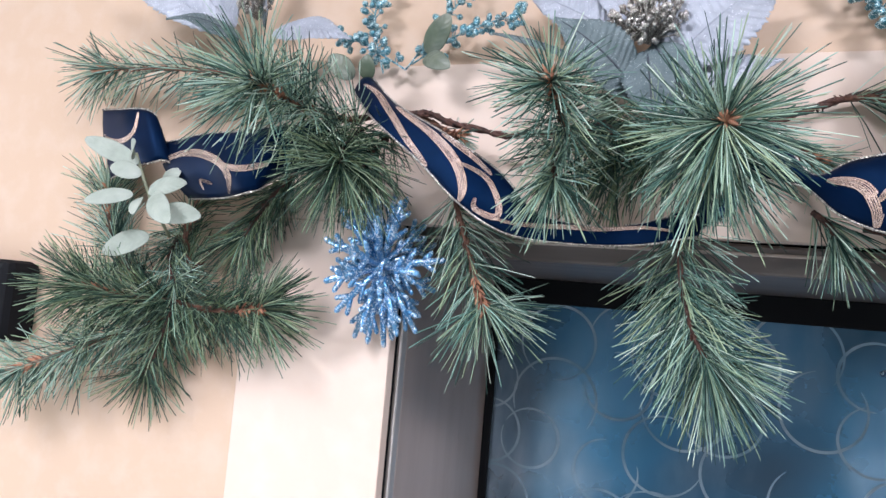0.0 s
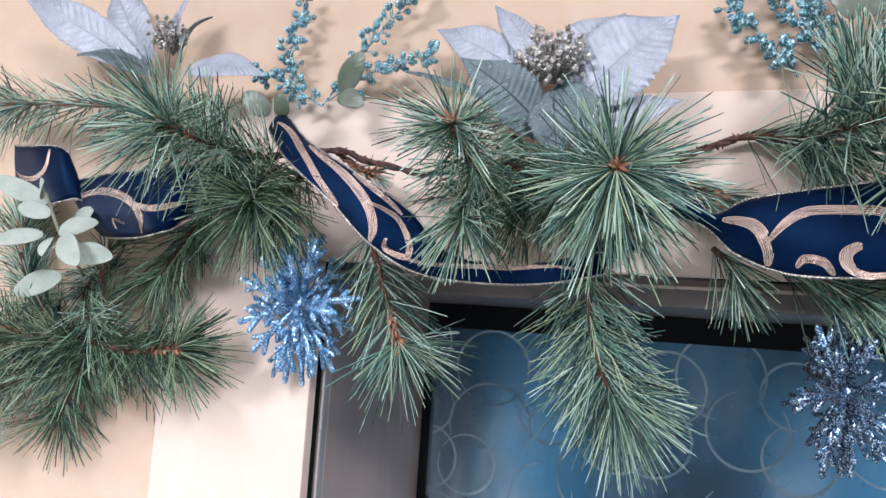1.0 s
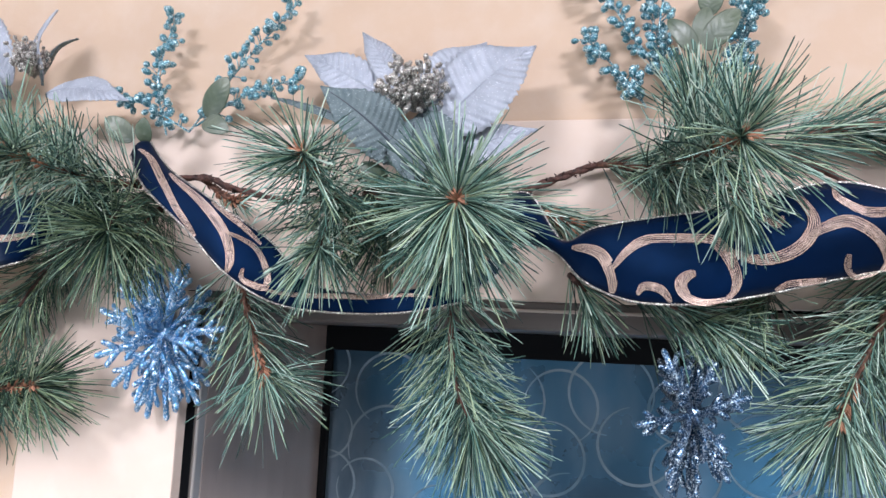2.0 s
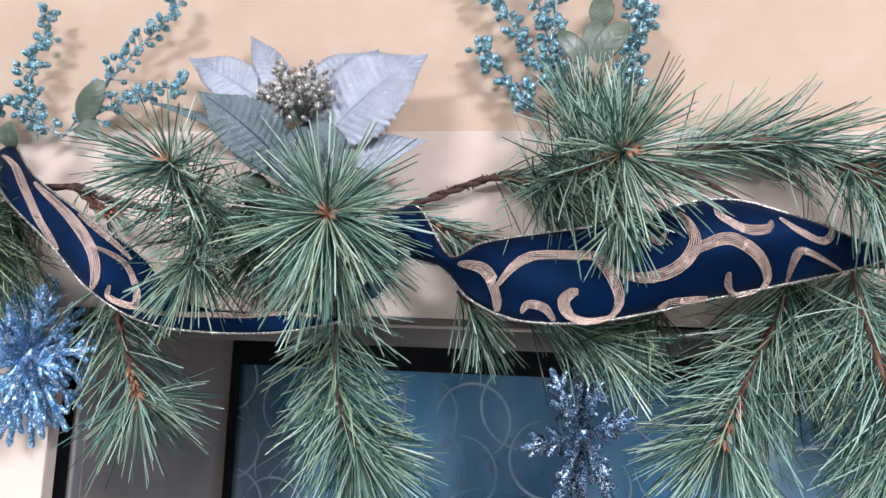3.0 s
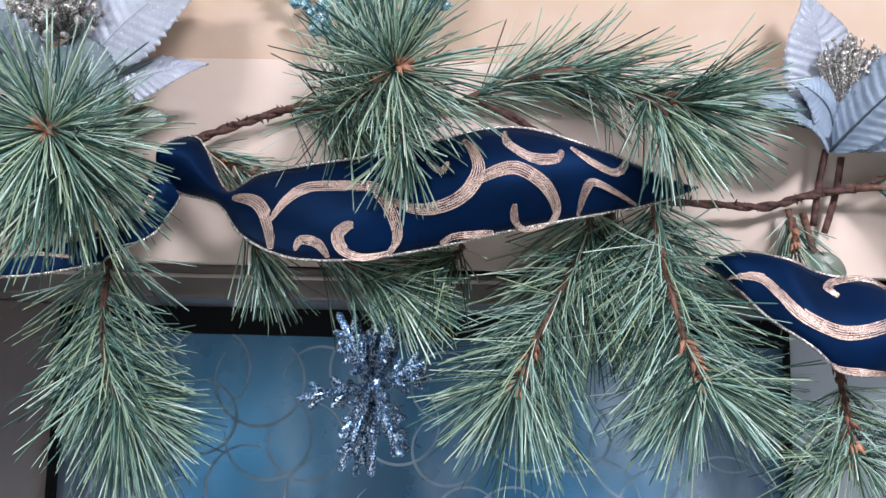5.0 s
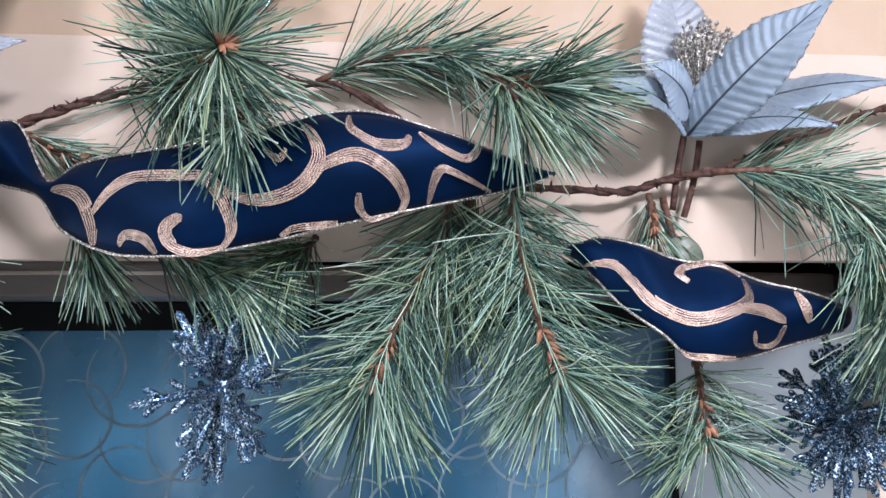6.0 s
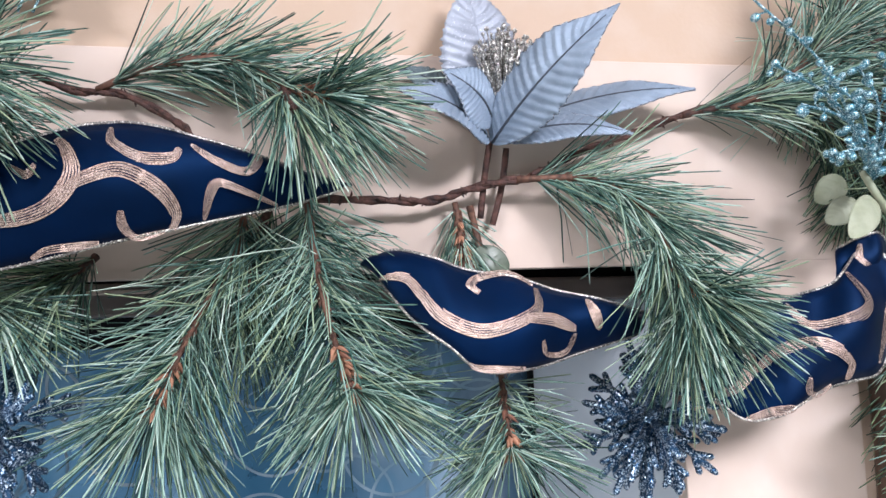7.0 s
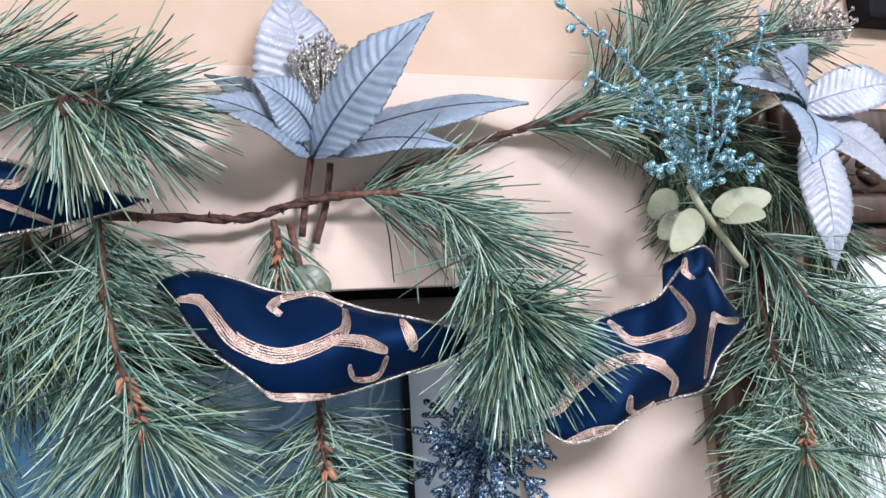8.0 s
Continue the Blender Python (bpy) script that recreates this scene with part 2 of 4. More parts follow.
def needle(rng, root, way, length, width):
    """One thin, slightly bowed, three-sided needle."""
    side = unit(np.cross(way, rng.normal(size=3)))
    up = np.cross(way, side)
    bow = (side * rng.normal(0, 0.09) + up * rng.normal(0, 0.09) + np.array((0, 0, -0.1))) * length
    vs = []
    for f, w in ((0.0, 0.9), (0.5, 1.0), (0.97, 0.85)):
        c = root + way * length * f + bow * f * f
        for k in range(3):
            a = 2.094 * k
            vs.append(c + width * w * 0.5 * (math.cos(a) * side + math.sin(a) * up))
    vs.append(root + way * length + bow)
    for v in vs:
        v[1] = min(v[1], WALL_FRONT)
    fs = [(i * 3 + k, i * 3 + (k + 1) % 3, (i + 1) * 3 + (k + 1) % 3, (i + 1) * 3 + k) for i in range(2) for k in range(3)]
    fs += [(6, 7, 9), (7, 8, 9), (8, 6, 9)]
    return vs, fs


garland = None
sprig_count = 0


def sprig(pts, n=240, length=0.085, spread=(28, 58), tip=40, tip_spread=(5, 60), start=0.06, dark=False, bias=(0, 0, 0), stem=0.0027, width=0.00112, bud=True):
    """A twig of the garland with its needles and the bud at its tip."""
    global sprig_count
    sprig_count += 1
    rng = np.random.default_rng(100 + sprig_count)
    steps = [spline(pts, i / 14) for i in range(15)]
    bark = [tube(steps, [stem * (1.15 - 0.5 * i / 14) * rng.uniform(0.85, 1.15) for i in range(15)], 7)]
    for k in range(60 if bud else 14):
        s = rng.uniform(0.15, 0.97)
        p, t = spline(pts, s), unit(spline(pts, min(s + 0.04, 1)) - spline(pts, max(s - 0.04, 0)))
        ring = unit(np.cross(t, rng.normal(size=3)))
        bark.append(tube([p + ring * stem * 0.5, p + ring * stem * 1.3 + t * 0.002, p + ring * stem * 1.5 + t * 0.006], [0.0011, 0.0012, 0.0003], 4))
    twig = part("sprig", joined(bark), M_BARK if bud else M_TWIG, garland)
    pieces = []
    bias = np.array(bias, float)
    n, tip = int(n * 0.66), int(tip * 0.95)
    for k in range(n + tip):
        at_tip = k >= n
        s = rng.uniform(0.97, 1.0) if at_tip else start + (1 - start) * rng.uniform() ** 0.9
        p = spline(pts, s)
        t = unit(spline(pts, min(s + 0.04, 1)) - spline(pts, max(s - 0.04, 0)))
        lo, hi = tip_spread if at_tip else spread
        a = radians(rng.uniform(lo, hi))
        ring = unit(np.cross(t, rng.normal(size=3)))
        if ring[1] < -0.45 and abs(t[1]) < 0.5 and rng.uniform() < 0.6:
            ring = unit(ring * np.array((1, -0.3, 1)))
        way = unit(t * math.cos(a) + ring * math.sin(a) + bias)
        if p[1] > -0.03 and way[1] > 0.25:
            way = unit(way * np.array((1, 0.25, 1)))
        size = length * rng.uniform(0.6, 1.02) * (1.04 if at_tip else 1)
        for twin in range(2):
            off = unit(way + rng.normal(0, 0.09, 3))
            pieces.append(needle(rng, p + ring * stem * 0.6, off, size * rng.uniform(0.9, 1.05), width * rng.uniform(0.55, 1.35)))
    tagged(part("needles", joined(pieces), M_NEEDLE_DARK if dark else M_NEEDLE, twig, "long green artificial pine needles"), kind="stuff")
    if bud:
        scales = []
        end, t = spline(pts, 1.0), unit(spline(pts, 1.0) - spline(pts, 0.9))
        for k in range(34):
            ring = unit(np.cross(t, rng.normal(size=3)))
            p = end + t * (0.004 - rng.uniform(0, 1) ** 2 * 0.04)
            scales.append(tube([p, p + (ring * 0.8 + t * 0.5) * 0.0052, p + (ring + t * 0.9) * 0.0088], [0.0014, 0.0021, 0.0003], 4))
        tagged(part("bud", joined(scales), M_BUD, twig, "reddish-brown scaly tip"), kind="stuff")
    return twig


def bare_twig(pts, radius=0.0032):
    rng = np.random.default_rng(int(abs(pts[0][0]) * 1000))
    pieces = []
    for turn in (0.0, math.pi):
        path = []
        for i in range(41):
            p = spline(pts, i / 40)
            a = i * 0.55 + turn
            path.append(p + radius * 0.45 * np.array((0, math.cos(a), math.sin(a))))
        pieces.append(tube(path, [radius * 0.75 * rng.uniform(0.75, 1.2) for _ in path], 6))
    for i in range(26):
        p, q = spline(pts, rng.uniform()), unit(rng.normal(size=3))
        pieces.append(tube([p, p + q * radius * 1.3, p + q * radius * 1.9], [0.001, 0.0009, 0.0003], 4))
    return part("branch", joined(pieces), M_TWIG, garland, "bare twisted brown paper-wrapped branch")


class Surface:
    """A strip between two edge curves; u along it, v across it, slightly crowned towards the room."""

    def __init__(self, top, bottom, crown=0.004, wave=0.0):
        self.top, self.bottom, self.crown, self.wave = top, bottom, crown, wave

    def plain(self, u, v):
        return spline(self.top, u) * (1 - v) + spline(self.bottom, u) * v

    def normal(self, u, v):
        a = self.plain(min(u + 0.01, 1), v) - self.plain(max(u - 0.01, 0), v)
        b2 = self.plain(u, 1) - self.plain(u, 0)
        n = unit(np.cross(a, b2))
        return n if n[1] < 0 else -n

    def at(self, u, v, off=0.0):
        lift = self.crown * 4 * v * (1 - v) + self.wave * (math.sin(u * 9 + v * 4) + 0.7 * math.sin(u * 23 - v * 3 + 1)) + off
        return self.plain(u, v) + self.normal(u, v) * lift


def ribbon(name, top, bottom, crown=0.004, wave=0.001):
    s = Surface(top, bottom, crown, wave)
    nu, nv = 60, 10
    vs = [tuple(map(float, s.at(i / nu, j / nv))) for i in range(nu + 1) for j in range(nv + 1)]
    fs = [(i * (nv + 1) + j, i * (nv + 1) + j + 1, (i + 1) * (nv + 1) + j + 1, (i + 1) * (nv + 1) + j) for i in range(nu) for j in range(nv)]
    ob = part(name, (vs, fs), M_RIBBON, ribbon_thing)
    mod = ob.modifiers.new("thickness", "SOLIDIFY")
    mod.thickness, mod.offset = 0.0005, 0
    for v in (0.0, 1.0):
        length = sum(np.linalg.norm(s.at((i + 1) / 40, v) - s.at(i / 40, v)) for i in range(40))
        beads = max(int(length / 0.0011), 8)
        path = [s.at(i / beads, v, 0.0003) for i in range(beads + 1)]
        part("edge_cord", joined([tube(path, [0.0014 if i % 2 else 0.0008 for i in range(beads + 1)], 5)]), M_CORD, ob, "twisted silver-gold wire edging")
    return ob, s


def scroll(rib, pts, width):
    """A printed glitter scroll that follows the ribbon's surface: several brushed strands side by side."""
    ob, s = rib
    n = 10 * (len(pts) - 1)
    rng = np.random.default_rng(len(pts) * 7 + int(width * 1e5))
    line = [spline(pts, i / n) for i in range(n + 1)]
    pieces = []
    mid = [s.at(float(np.clip(q[0], 0, 1)), float(np.clip(q[1], 0.0, 1.0)), 0.0007) for q in line]
    nor = [s.normal(float(np.clip(q[0], 0.01, 0.99)), 0.5) for q in line]
    strands, row, fs = 6, [], []
    phase = rng.uniform(0, 6.28, strands)
    for i in range(n + 1):
        t = unit(mid[min(i + 1, n)] - mid[max(i - 1, 0)])
        side = np.cross(nor[i], t)
        w = width * (0.16 + 0.9 * math.sin(math.pi * (0.01 + 0.95 * i / n)) ** 0.6)
        for k in range(strands):
            c = (k - (strands - 1) / 2) / strands
            half = w / strands * (0.36 + 0.1 * math.sin(i * 0.35 + phase[k]) + rng.normal(0, 0.03))
            row += [mid[i] + side * (c * w - half) + nor[i] * 0.0001, mid[i] + side * (c * w + half) + nor[i] * 0.0003]
    m2 = 2 * strands
    for i in range(n):
        fs += [(i * m2 + k, i * m2 + k + 1, (i + 1) * m2 + k + 1, (i + 1) * m2 + k) for k in range(0, m2 - 1, 1 if i in (0, n // 2, n - 1) else 2)]
    pieces.append((row, fs))
    part("scroll", joined(pieces), M_SCROLL, ob, "copper glitter scroll print")


def petal(base, tip, width, facing, mat, parent, name="petal", bend=0.012, serrate=0.035, veins=17, fold=0.25, label=""):
    """A fabric leaf from base to tip with a folded middle vein, ribs and a jagged rim. facing: the way its upper side looks."""
    base, tip = np.array(base, float), np.array(tip, float)
    axis = tip - base
    length = np.linalg.norm(axis)
    t = unit(axis)
    face = np.array(facing, float)
    face = unit(face - t * (face @ t))
    side = np.cross(t, face)
    nu, nv = 110, 7
    rough_edge = np.random.default_rng(int(length * 1e5))
    curl = rough_edge.uniform(-1, 1)
    vs, fs, rims = [], [], ([], [])
    for i in range(nu + 1):
        u = i / nu
        w = width * 0.53 * (math.sin(math.pi * min(u ** 0.86, 1.0)) ** 0.8 * (1 - 0.14 * u) + 0.03 * (1 - u))
        w *= 1 - 0.45 * max(u - 0.72, 0) / 0.28
        jag = 1 + serrate * (((i * 1.0) % 6) / 2.5 - 1) + rough_edge.normal(0, 0.022) if serrate and 0.1 < u < 0.97 else 1
        if name == "leaf":
            w = width * 0.5 * (math.sin(math.pi * min(u ** 0.9, 1.0)) ** 0.55 + 0.03 * (1 - u))
        for j in range(-nv, nv + 1):
            v = j / nv
            ww = w * (jag if abs(j) == nv else 1)
            rib = (0.0003 if name == "leaf" else 0.0017) * (1 - 2 * abs(math.sin((u * veins - abs(v) * 2.0) * math.pi))) * (1 if width > 0.02 else 0.4) * min(abs(v) * 3, 1) * (1 - 0.8 * v ** 4)
            lift = fold * abs(v) * w + bend * 4 * u * (1 - u) * (1 - 0.5 * v * v) + rib
            if name == "petal":
                lift += 0.3 * w * curl * v * u + 0.12 * w * math.sin(u * 7 + curl * 5) * v * v
            vs.append(base + t * length * u + side * v * ww + face * lift)
            if abs(j) == nv:
                rims[j > 0].append(vs[-1])
    m = 2 * nv + 1
    for i in range(nu):
        for j in range(m - 1):
            fs.append((i * m + j, i * m + j + 1, (i + 1) * m + j + 1, (i + 1) * m + j))
    for v in vs:
        v[1] = min(v[1], WALL_FRONT)
    ob = part(name, ([tuple(map(float, v)) for v in vs], fs), mat, parent, label)
    mod = ob.modifiers.new("thickness", "SOLIDIFY")
    mod.thickness, mod.offset = 0.0006, 0
    path = [base + t * length * i / 12 + face * (bend * 4 * (i / 12) * (1 - i / 12) + 0.0005) for i in range(12)]
    for p in path:
        p[1] = min(p[1], WALL_FRONT)
    if name == "petal":
        part("vein", joined([tube(path, [0.0014 * (1 - i / 16) for i in range(12)], 5)]), M_PETAL if mat is M_PETAL else M_VEIN, ob, "wired middle vein")
    if mat is M_PETAL_BLUE:
        for rim in rims:
            part("rim", joined([tube(rim[8::2], [0.0006] * len(rim[8::2]), 4)]), M_RIM, ob, "dark glitter rim")
    return ob


def stamens(centre, radius, n, parent, axis=(0, -0.5, 0.85), reach=0.03, mat=None, bead=0.003):
    """The glittery bead cluster in a flower's heart."""
    rng = np.random.default_rng(int(abs(centre[0]) * 999) + n)
    axis = unit(np.array(axis, float))
    root = np.array(centre, float) - axis * reach * 0.8
    pieces = []
    for k in range(n):
        d = unit(axis + rng.normal(0, 0.55, 3))
        end = np.array(centre) + unit(rng.normal(size=3)) * np.array((1.35, 0.8, 0.8)) * radius * rng.uniform(0.2, 1) ** 0.5
        end = end + axis * rng.uniform(-0.2, 0.4) * radius
        end[1] = min(end[1], -0.006)
        pieces.append(tube([root, (root + end) / 2 + d * 0.002, end], [0.0006] * 3, 4))
        pieces.append(blob(end, bead * rng.uniform(0.75, 1.25), rng.uniform(1.0, 1.5), d))
    return tagged(part("flower_heart", joined(pieces), mat or M_BEAD, parent, "pewter glitter beads on short stalks"), kind="stuff")


berry_meshes = []


def berry_stem(pts, parent, n=34, spray=0.016, r=0.0036):
    """A wire stem with short stalks, and a glitter berry on each stalk."""
    rng = np.random.default_rng(int(abs(pts[0][0] * 1000 + pts[-1][2] * 3000)))
    if not berry_meshes:
        for k in range(3):
            me = bpy.data.meshes.new("berry")
            me.from_pydata(*joined([blob((0, 0, 0), 1.0, (1.0, 1.2, 1.45)[k], (0, 0, 1), 5, 7)])[0:1], [], joined([blob((0, 0, 0), 1.0, 1.0, (0, 0, 1), 5, 7)])[1])
            me.materials.append(M_BERRY_FINE)
            me.polygons.foreach_set("use_smooth", [True] * len(me.polygons))
            berry_meshes.append(me)
    pieces, spots = [tube([spline(pts, i / 16) for i in range(17)], [0.0011] * 17, 5)], []
    for k in range(n):
        s = 0.12 + 0.88 * (k + rng.uniform()) / n
        p, t = spline(pts, s), unit(spline(pts, min(s + 0.05, 1)) - spline(pts, max(s - 0.05, 0)))
        d = unit(np.cross(t, rng.normal(size=3)) + t * 0.7)
        e = p + d * spray * rng.uniform(0.35, 1.0)
        e[1] = min(e[1], -0.008)
        pieces.append(tube([p, (p + e) / 2 + t * 0.001, e], [0.0008, 0.0007, 0.0007], 4))
        spots.append((e, d, r * rng.uniform(0.75, 1.25)))
    stalk = part("stem", joined(pieces), M_BERRY, parent)
    for k, (e, d, size) in enumerate(spots):
        ob = new("berry", berry_meshes[k % 3])
        ob.parent = stalk
        ob.matrix_basis = Matrix.LocRotScale(Vector(e), Vector(d).to_track_quat("Z", "Y"), (size, size, size))
    return stalk


def oval_leaf(base, tip, width, facing, mat, parent, label=""):
    return petal(base, tip, width, facing, mat, parent, "leaf", 0.004, 0.0, 7, 0.18, label=label)


# ---- the lobby ----
def setting():
    wall = box(-3.0, -0.622, 0, 0.5, 0, CEIL)
    for x0, x1, z0 in ((0.545, 3.5, 0), (-0.622, 0.545, 2.165)):
        other = box(x0, x1, 0, 0.5, z0, CEIL)
        me = bpy.data.meshes.new("tmp")
        other.to_mesh(me)
        wall.from_mesh(me)
        bpy.data.meshes.remove(me)
    tagged(part("wall_north", wall, M_WALL, smooth=False), "beige painted lobby wall round the lift opening", "wall", kind="structure")
    def glued(boxes):
        bm = box(*boxes[0])
        for b2 in boxes[1:]:
            me = bpy.data.meshes.new("tmp")
            box(*b2).to_mesh(me)
            bm.from_mesh(me)
            bpy.data.meshes.remove(me)
        return bm

    south = [(-3.1, -2.3, -4.6, -4.5, 0, CEIL), (-0.9, 0.9, -4.6, -4.5, 0, CEIL), (2.3, 3.6, -4.6, -4.5, 0, CEIL)]
    for x0 in (-2.3, 0.9):
        south += [(x0, x0 + 1.4, -4.6, -4.5, 0, 0.2), (x0, x0 + 1.4, -4.6, -4.5, 1.35, CEIL)]
    tagged(part("wall_south", glued(south), M_ROOM, smooth=False), "plain grey painted wall with two added windows", "wall", kind="structure")
    block("wall_east", 3.5, 3.6, -4.5, 0.5, 0, CEIL, M_ROOM, label="plain grey painted wall", category="wall", kind="structure")
    west = [(-3.1, -3.0, -4.5, -2.0, 0, CEIL), (-3.1, -3.0, -0.4, 0.5, 0, CEIL), (-3.1, -3.0, -2.0, -0.4, 0, 0.8), (-3.1, -3.0, -2.0, -0.4, 2.3, CEIL)]
    tagged(part("wall_west", glued(west), M_ROOM, smooth=False), "plain grey painted wall with a window", "wall", kind="structure")
    win = thing("window_3", (-3.05, -1.2, 0.8), "plain white-framed window in the side wall", "window")
    tagged(win, kind="structure")
    for y0, y1, z0, z1 in ((-2.0, -1.94, 0.8, 2.3), (-0.46, -0.4, 0.8, 2.3), (-1.94, -0.46, 0.8, 0.86), (-1.94, -0.46, 2.24, 2.3), (-1.23, -1.17, 0.86, 2.24)):
        block("window_frame", -3.08, -3.02, y0, y1, z0, z1, M_CASING, win, 0.004)
    for y0, y1 in ((-1.94, -1.23), (-1.17, -0.46)):
        block("pane", -3.053, -3.047, y0, y1, 0.86, 2.24, M_GLASS, win).visible_shadow = False
    # Invented far windows, set low so the door reflects brightness only below.
    for k, x0 in enumerate((-2.3, 0.9)):
        win = thing("window_%d" % (k + 1), (x0 + 0.7, -4.55, 0.2), "unseen white-framed window, added for the lift door's reflections", "window")
        tagged(win, kind="structure")
        for a0, a1, z0, z1 in ((0, 0.06, 0.2, 1.35), (1.34, 1.4, 0.2, 1.35), (0.06, 1.34, 0.2, 0.26), (0.06, 1.34, 1.29, 1.35), (0.67, 0.73, 0.26, 1.29)):
            block("window_frame", x0 + a0, x0 + a1, -4.58, -4.52, z0, z1, M_CASING, win, 0.004)
        for a0, a1 in ((0.06, 0.67), (0.73, 1.34)):
            block("pane", x0 + a0, x0 + a1, -4.553, -4.547, 0.26, 1.29, M_GLASS, win).visible_shadow = False
    block("floor", -3.1, 3.6, -4.6, 0.5, -0.1, 0, M_FLOOR, label="brown-grey tiled lobby floor", category="floor", kind="structure")
    block("ceiling", -3.1, 3.6, -4.6, 0.5, CEIL, CEIL + 0.1, M_CEIL, label="white ceiling", category="ceiling", kind="structure")
    for x in (-1.15, 1.15):
        lamp = thing("ceiling_light", (x, -2.2, CEIL), "flat rectangular lit ceiling panel", "lamp", "ceiling lights")
        block("diffuser", x - 0.39, x + 0.39, -2.58, -1.82, CEIL - 0.022, CEIL - 0.012, M_PANEL, lamp)
        block("frame", x - 0.41, x + 0.41, -2.6, -1.8, CEIL - 0.012, CEIL - 0.001, M_CASING, lamp)

    # painted boards round the opening, turned in at their inner edges
    def board(name, parts, label):
        bm = box(*parts[0], 0.0012)
        for p in parts[1:]:
            me = bpy.data.meshes.new("tmp")
            box(*p).to_mesh(me)
            bm.from_mesh(me)
            bpy.data.meshes.remove(me)
        tagged(part(name, bm, M_CASING, smooth=False), label, "trim", kind="structure")

    side_label = "pinkish-white painted board beside the lift opening"
    board("trim_left", [(-0.757, -0.563, -0.004, 0.0, 0, 2.1535), (-0.6215, -0.5633, 0.0, 0.013, 0, 2.1533)], side_label)
    board("trim_right", [(0.490, 0.667, -0.0037, 0.0, 0, 2.1562), (0.4903, 0.5445, 0.0, 0.013, 0, 2.1533)], side_label)
    board("trim_top", [(-0.757, 2.2, -0.004, 0.0, 2.1545, 2.337), (-0.6215, 0.5445, 0.0, 0.013, 2.1547, 2.1647)], "pinkish-white painted board above the lift opening")

    # metal lining of the opening
    lift = thing("lift_doorway", (-0.04, 0.2, 0), "taupe satin metal lift doorway with closed etched blue-grey doors", "lift doorway")
    tagged(lift, kind="structure")
    block("side_jamb", -0.610, -0.575, 0.0755, 0.4575, 0, 2.126, M_METAL, lift, 0.002, "satin taupe metal lining")
    block("side_jamb", 0.502, 0.5355, 0.0145, 0.4575, 0, 2.126, M_JAMB_LIT, lift, 0.002, "same lining, coloured pale blue-grey for the daylight on it")
    block("head", -0.610, 0.535, 0.0755, 0.4575, 2.1265, 2.1475, M_METAL_SHADED, lift, 0.002, "satin metal lining, darkened for shade")
    block("edge_strip", -0.5805, -0.574, 0.058, 0.075, 0, 2.126, M_EDGE_GLINT, lift, 0.0025, "rounded metal edge, coloured pale for its highlight")
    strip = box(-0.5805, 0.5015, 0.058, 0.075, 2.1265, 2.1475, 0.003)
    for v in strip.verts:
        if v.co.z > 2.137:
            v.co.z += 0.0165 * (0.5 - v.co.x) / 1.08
    part("edge_strip", strip, M_METAL_SHADED, lift, "rounded metal edge, darkened for shade, slightly out of level", False)
    block("top_lip", -0.5800, 0.30, 0.0545, 0.0575, 2.1455, 2.1492, M_EDGE_GLINT, lift, 0.001, "thin metal lip, coloured pale for the edge highlight")
    # Black filler blocks stand in for the shade inside the gaps.
    block("dark_gap", -0.612, -0.581, 0.062, 0.0745, 0, 2.126, M_BLACK, lift)
    block("dark_gap", -0.622, -0.613, 0.014, 0.45, 0, 2.148, M_BLACK, lift)
    block("dark_gap", 0.536, 0.545, 0.014, 0.45, 0, 2.148, M_BLACK, lift)
    block("dark_gap", -0.612, 0.535, 0.0765, 0.45, 2.149, 2.164, M_BLACK, lift)
    # Black strips stand in for the recess shade along the door's edges.
    block("shade_strip", -0.575, 0.502, 0.4465, 0.4572, 2.086, 2.1262, M_BLACK, lift, 0.002, "black strip for the shade at the door's top")
    block("shade_strip", -0.575, -0.562, 0.4465, 0.4572, 0, 2.0855, M_BLACK, lift, 0.002, "black strip for the shade at the door's side")
    block("shade_strip", 0.494, 0.502, 0.4465, 0.4572, 0, 2.0855, M_BLACK, lift, 0.002, "black strip for the shade at the door's side")
    for x0, x1 in ((-0.62, 0.545),):
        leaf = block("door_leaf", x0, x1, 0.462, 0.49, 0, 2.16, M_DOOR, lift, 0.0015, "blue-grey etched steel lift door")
        rng = np.random.default_rng(int(abs(x0) * 100) + 3)
        rings = []
        for gx in np.arange(x0 + 0.05, x1 - 0.03, 0.098):
            for gz in np.arange(1.45, 2.1, 0.098):
                cx, cz, r = gx + rng.uniform(-0.025, 0.025), gz + rng.uniform(-0.025, 0.025), rng.uniform(0.048, 0.074)
                a0, a1 = rng.uniform(0, 6.28), rng.uniform(3.4, 6.28)
                row, fs = [], []
                for i in range(49):
                    a = a0 + a1 * i / 48
                    h = 0.0022 * math.sin(math.pi * (i + 0.5) / 49) ** 0.4
                    for rr in (r - h, r + h):
                        row.append((min(max(cx + rr * math.cos(a), x0 + 0.002), x1 - 0.002), 0.4617 - 0.00002 * len(rings) / 30, cz + rr * math.sin(a)))
                fs = [(2 * i, 2 * i + 1, 2 * i + 3, 2 * i + 2) for i in range(48)]
                rings.append((row, fs))
        tagged(part("etched_rings", joined(rings), M_RING, leaf, "pale overlapping etched circles"), kind="stuff")
    block("wall_shaft", -0.7, 0.62, 0.5, 0.52, 0, CEIL, M_BLACK, label="dark closed lift shaft", category="wall", kind="structure")


setting()


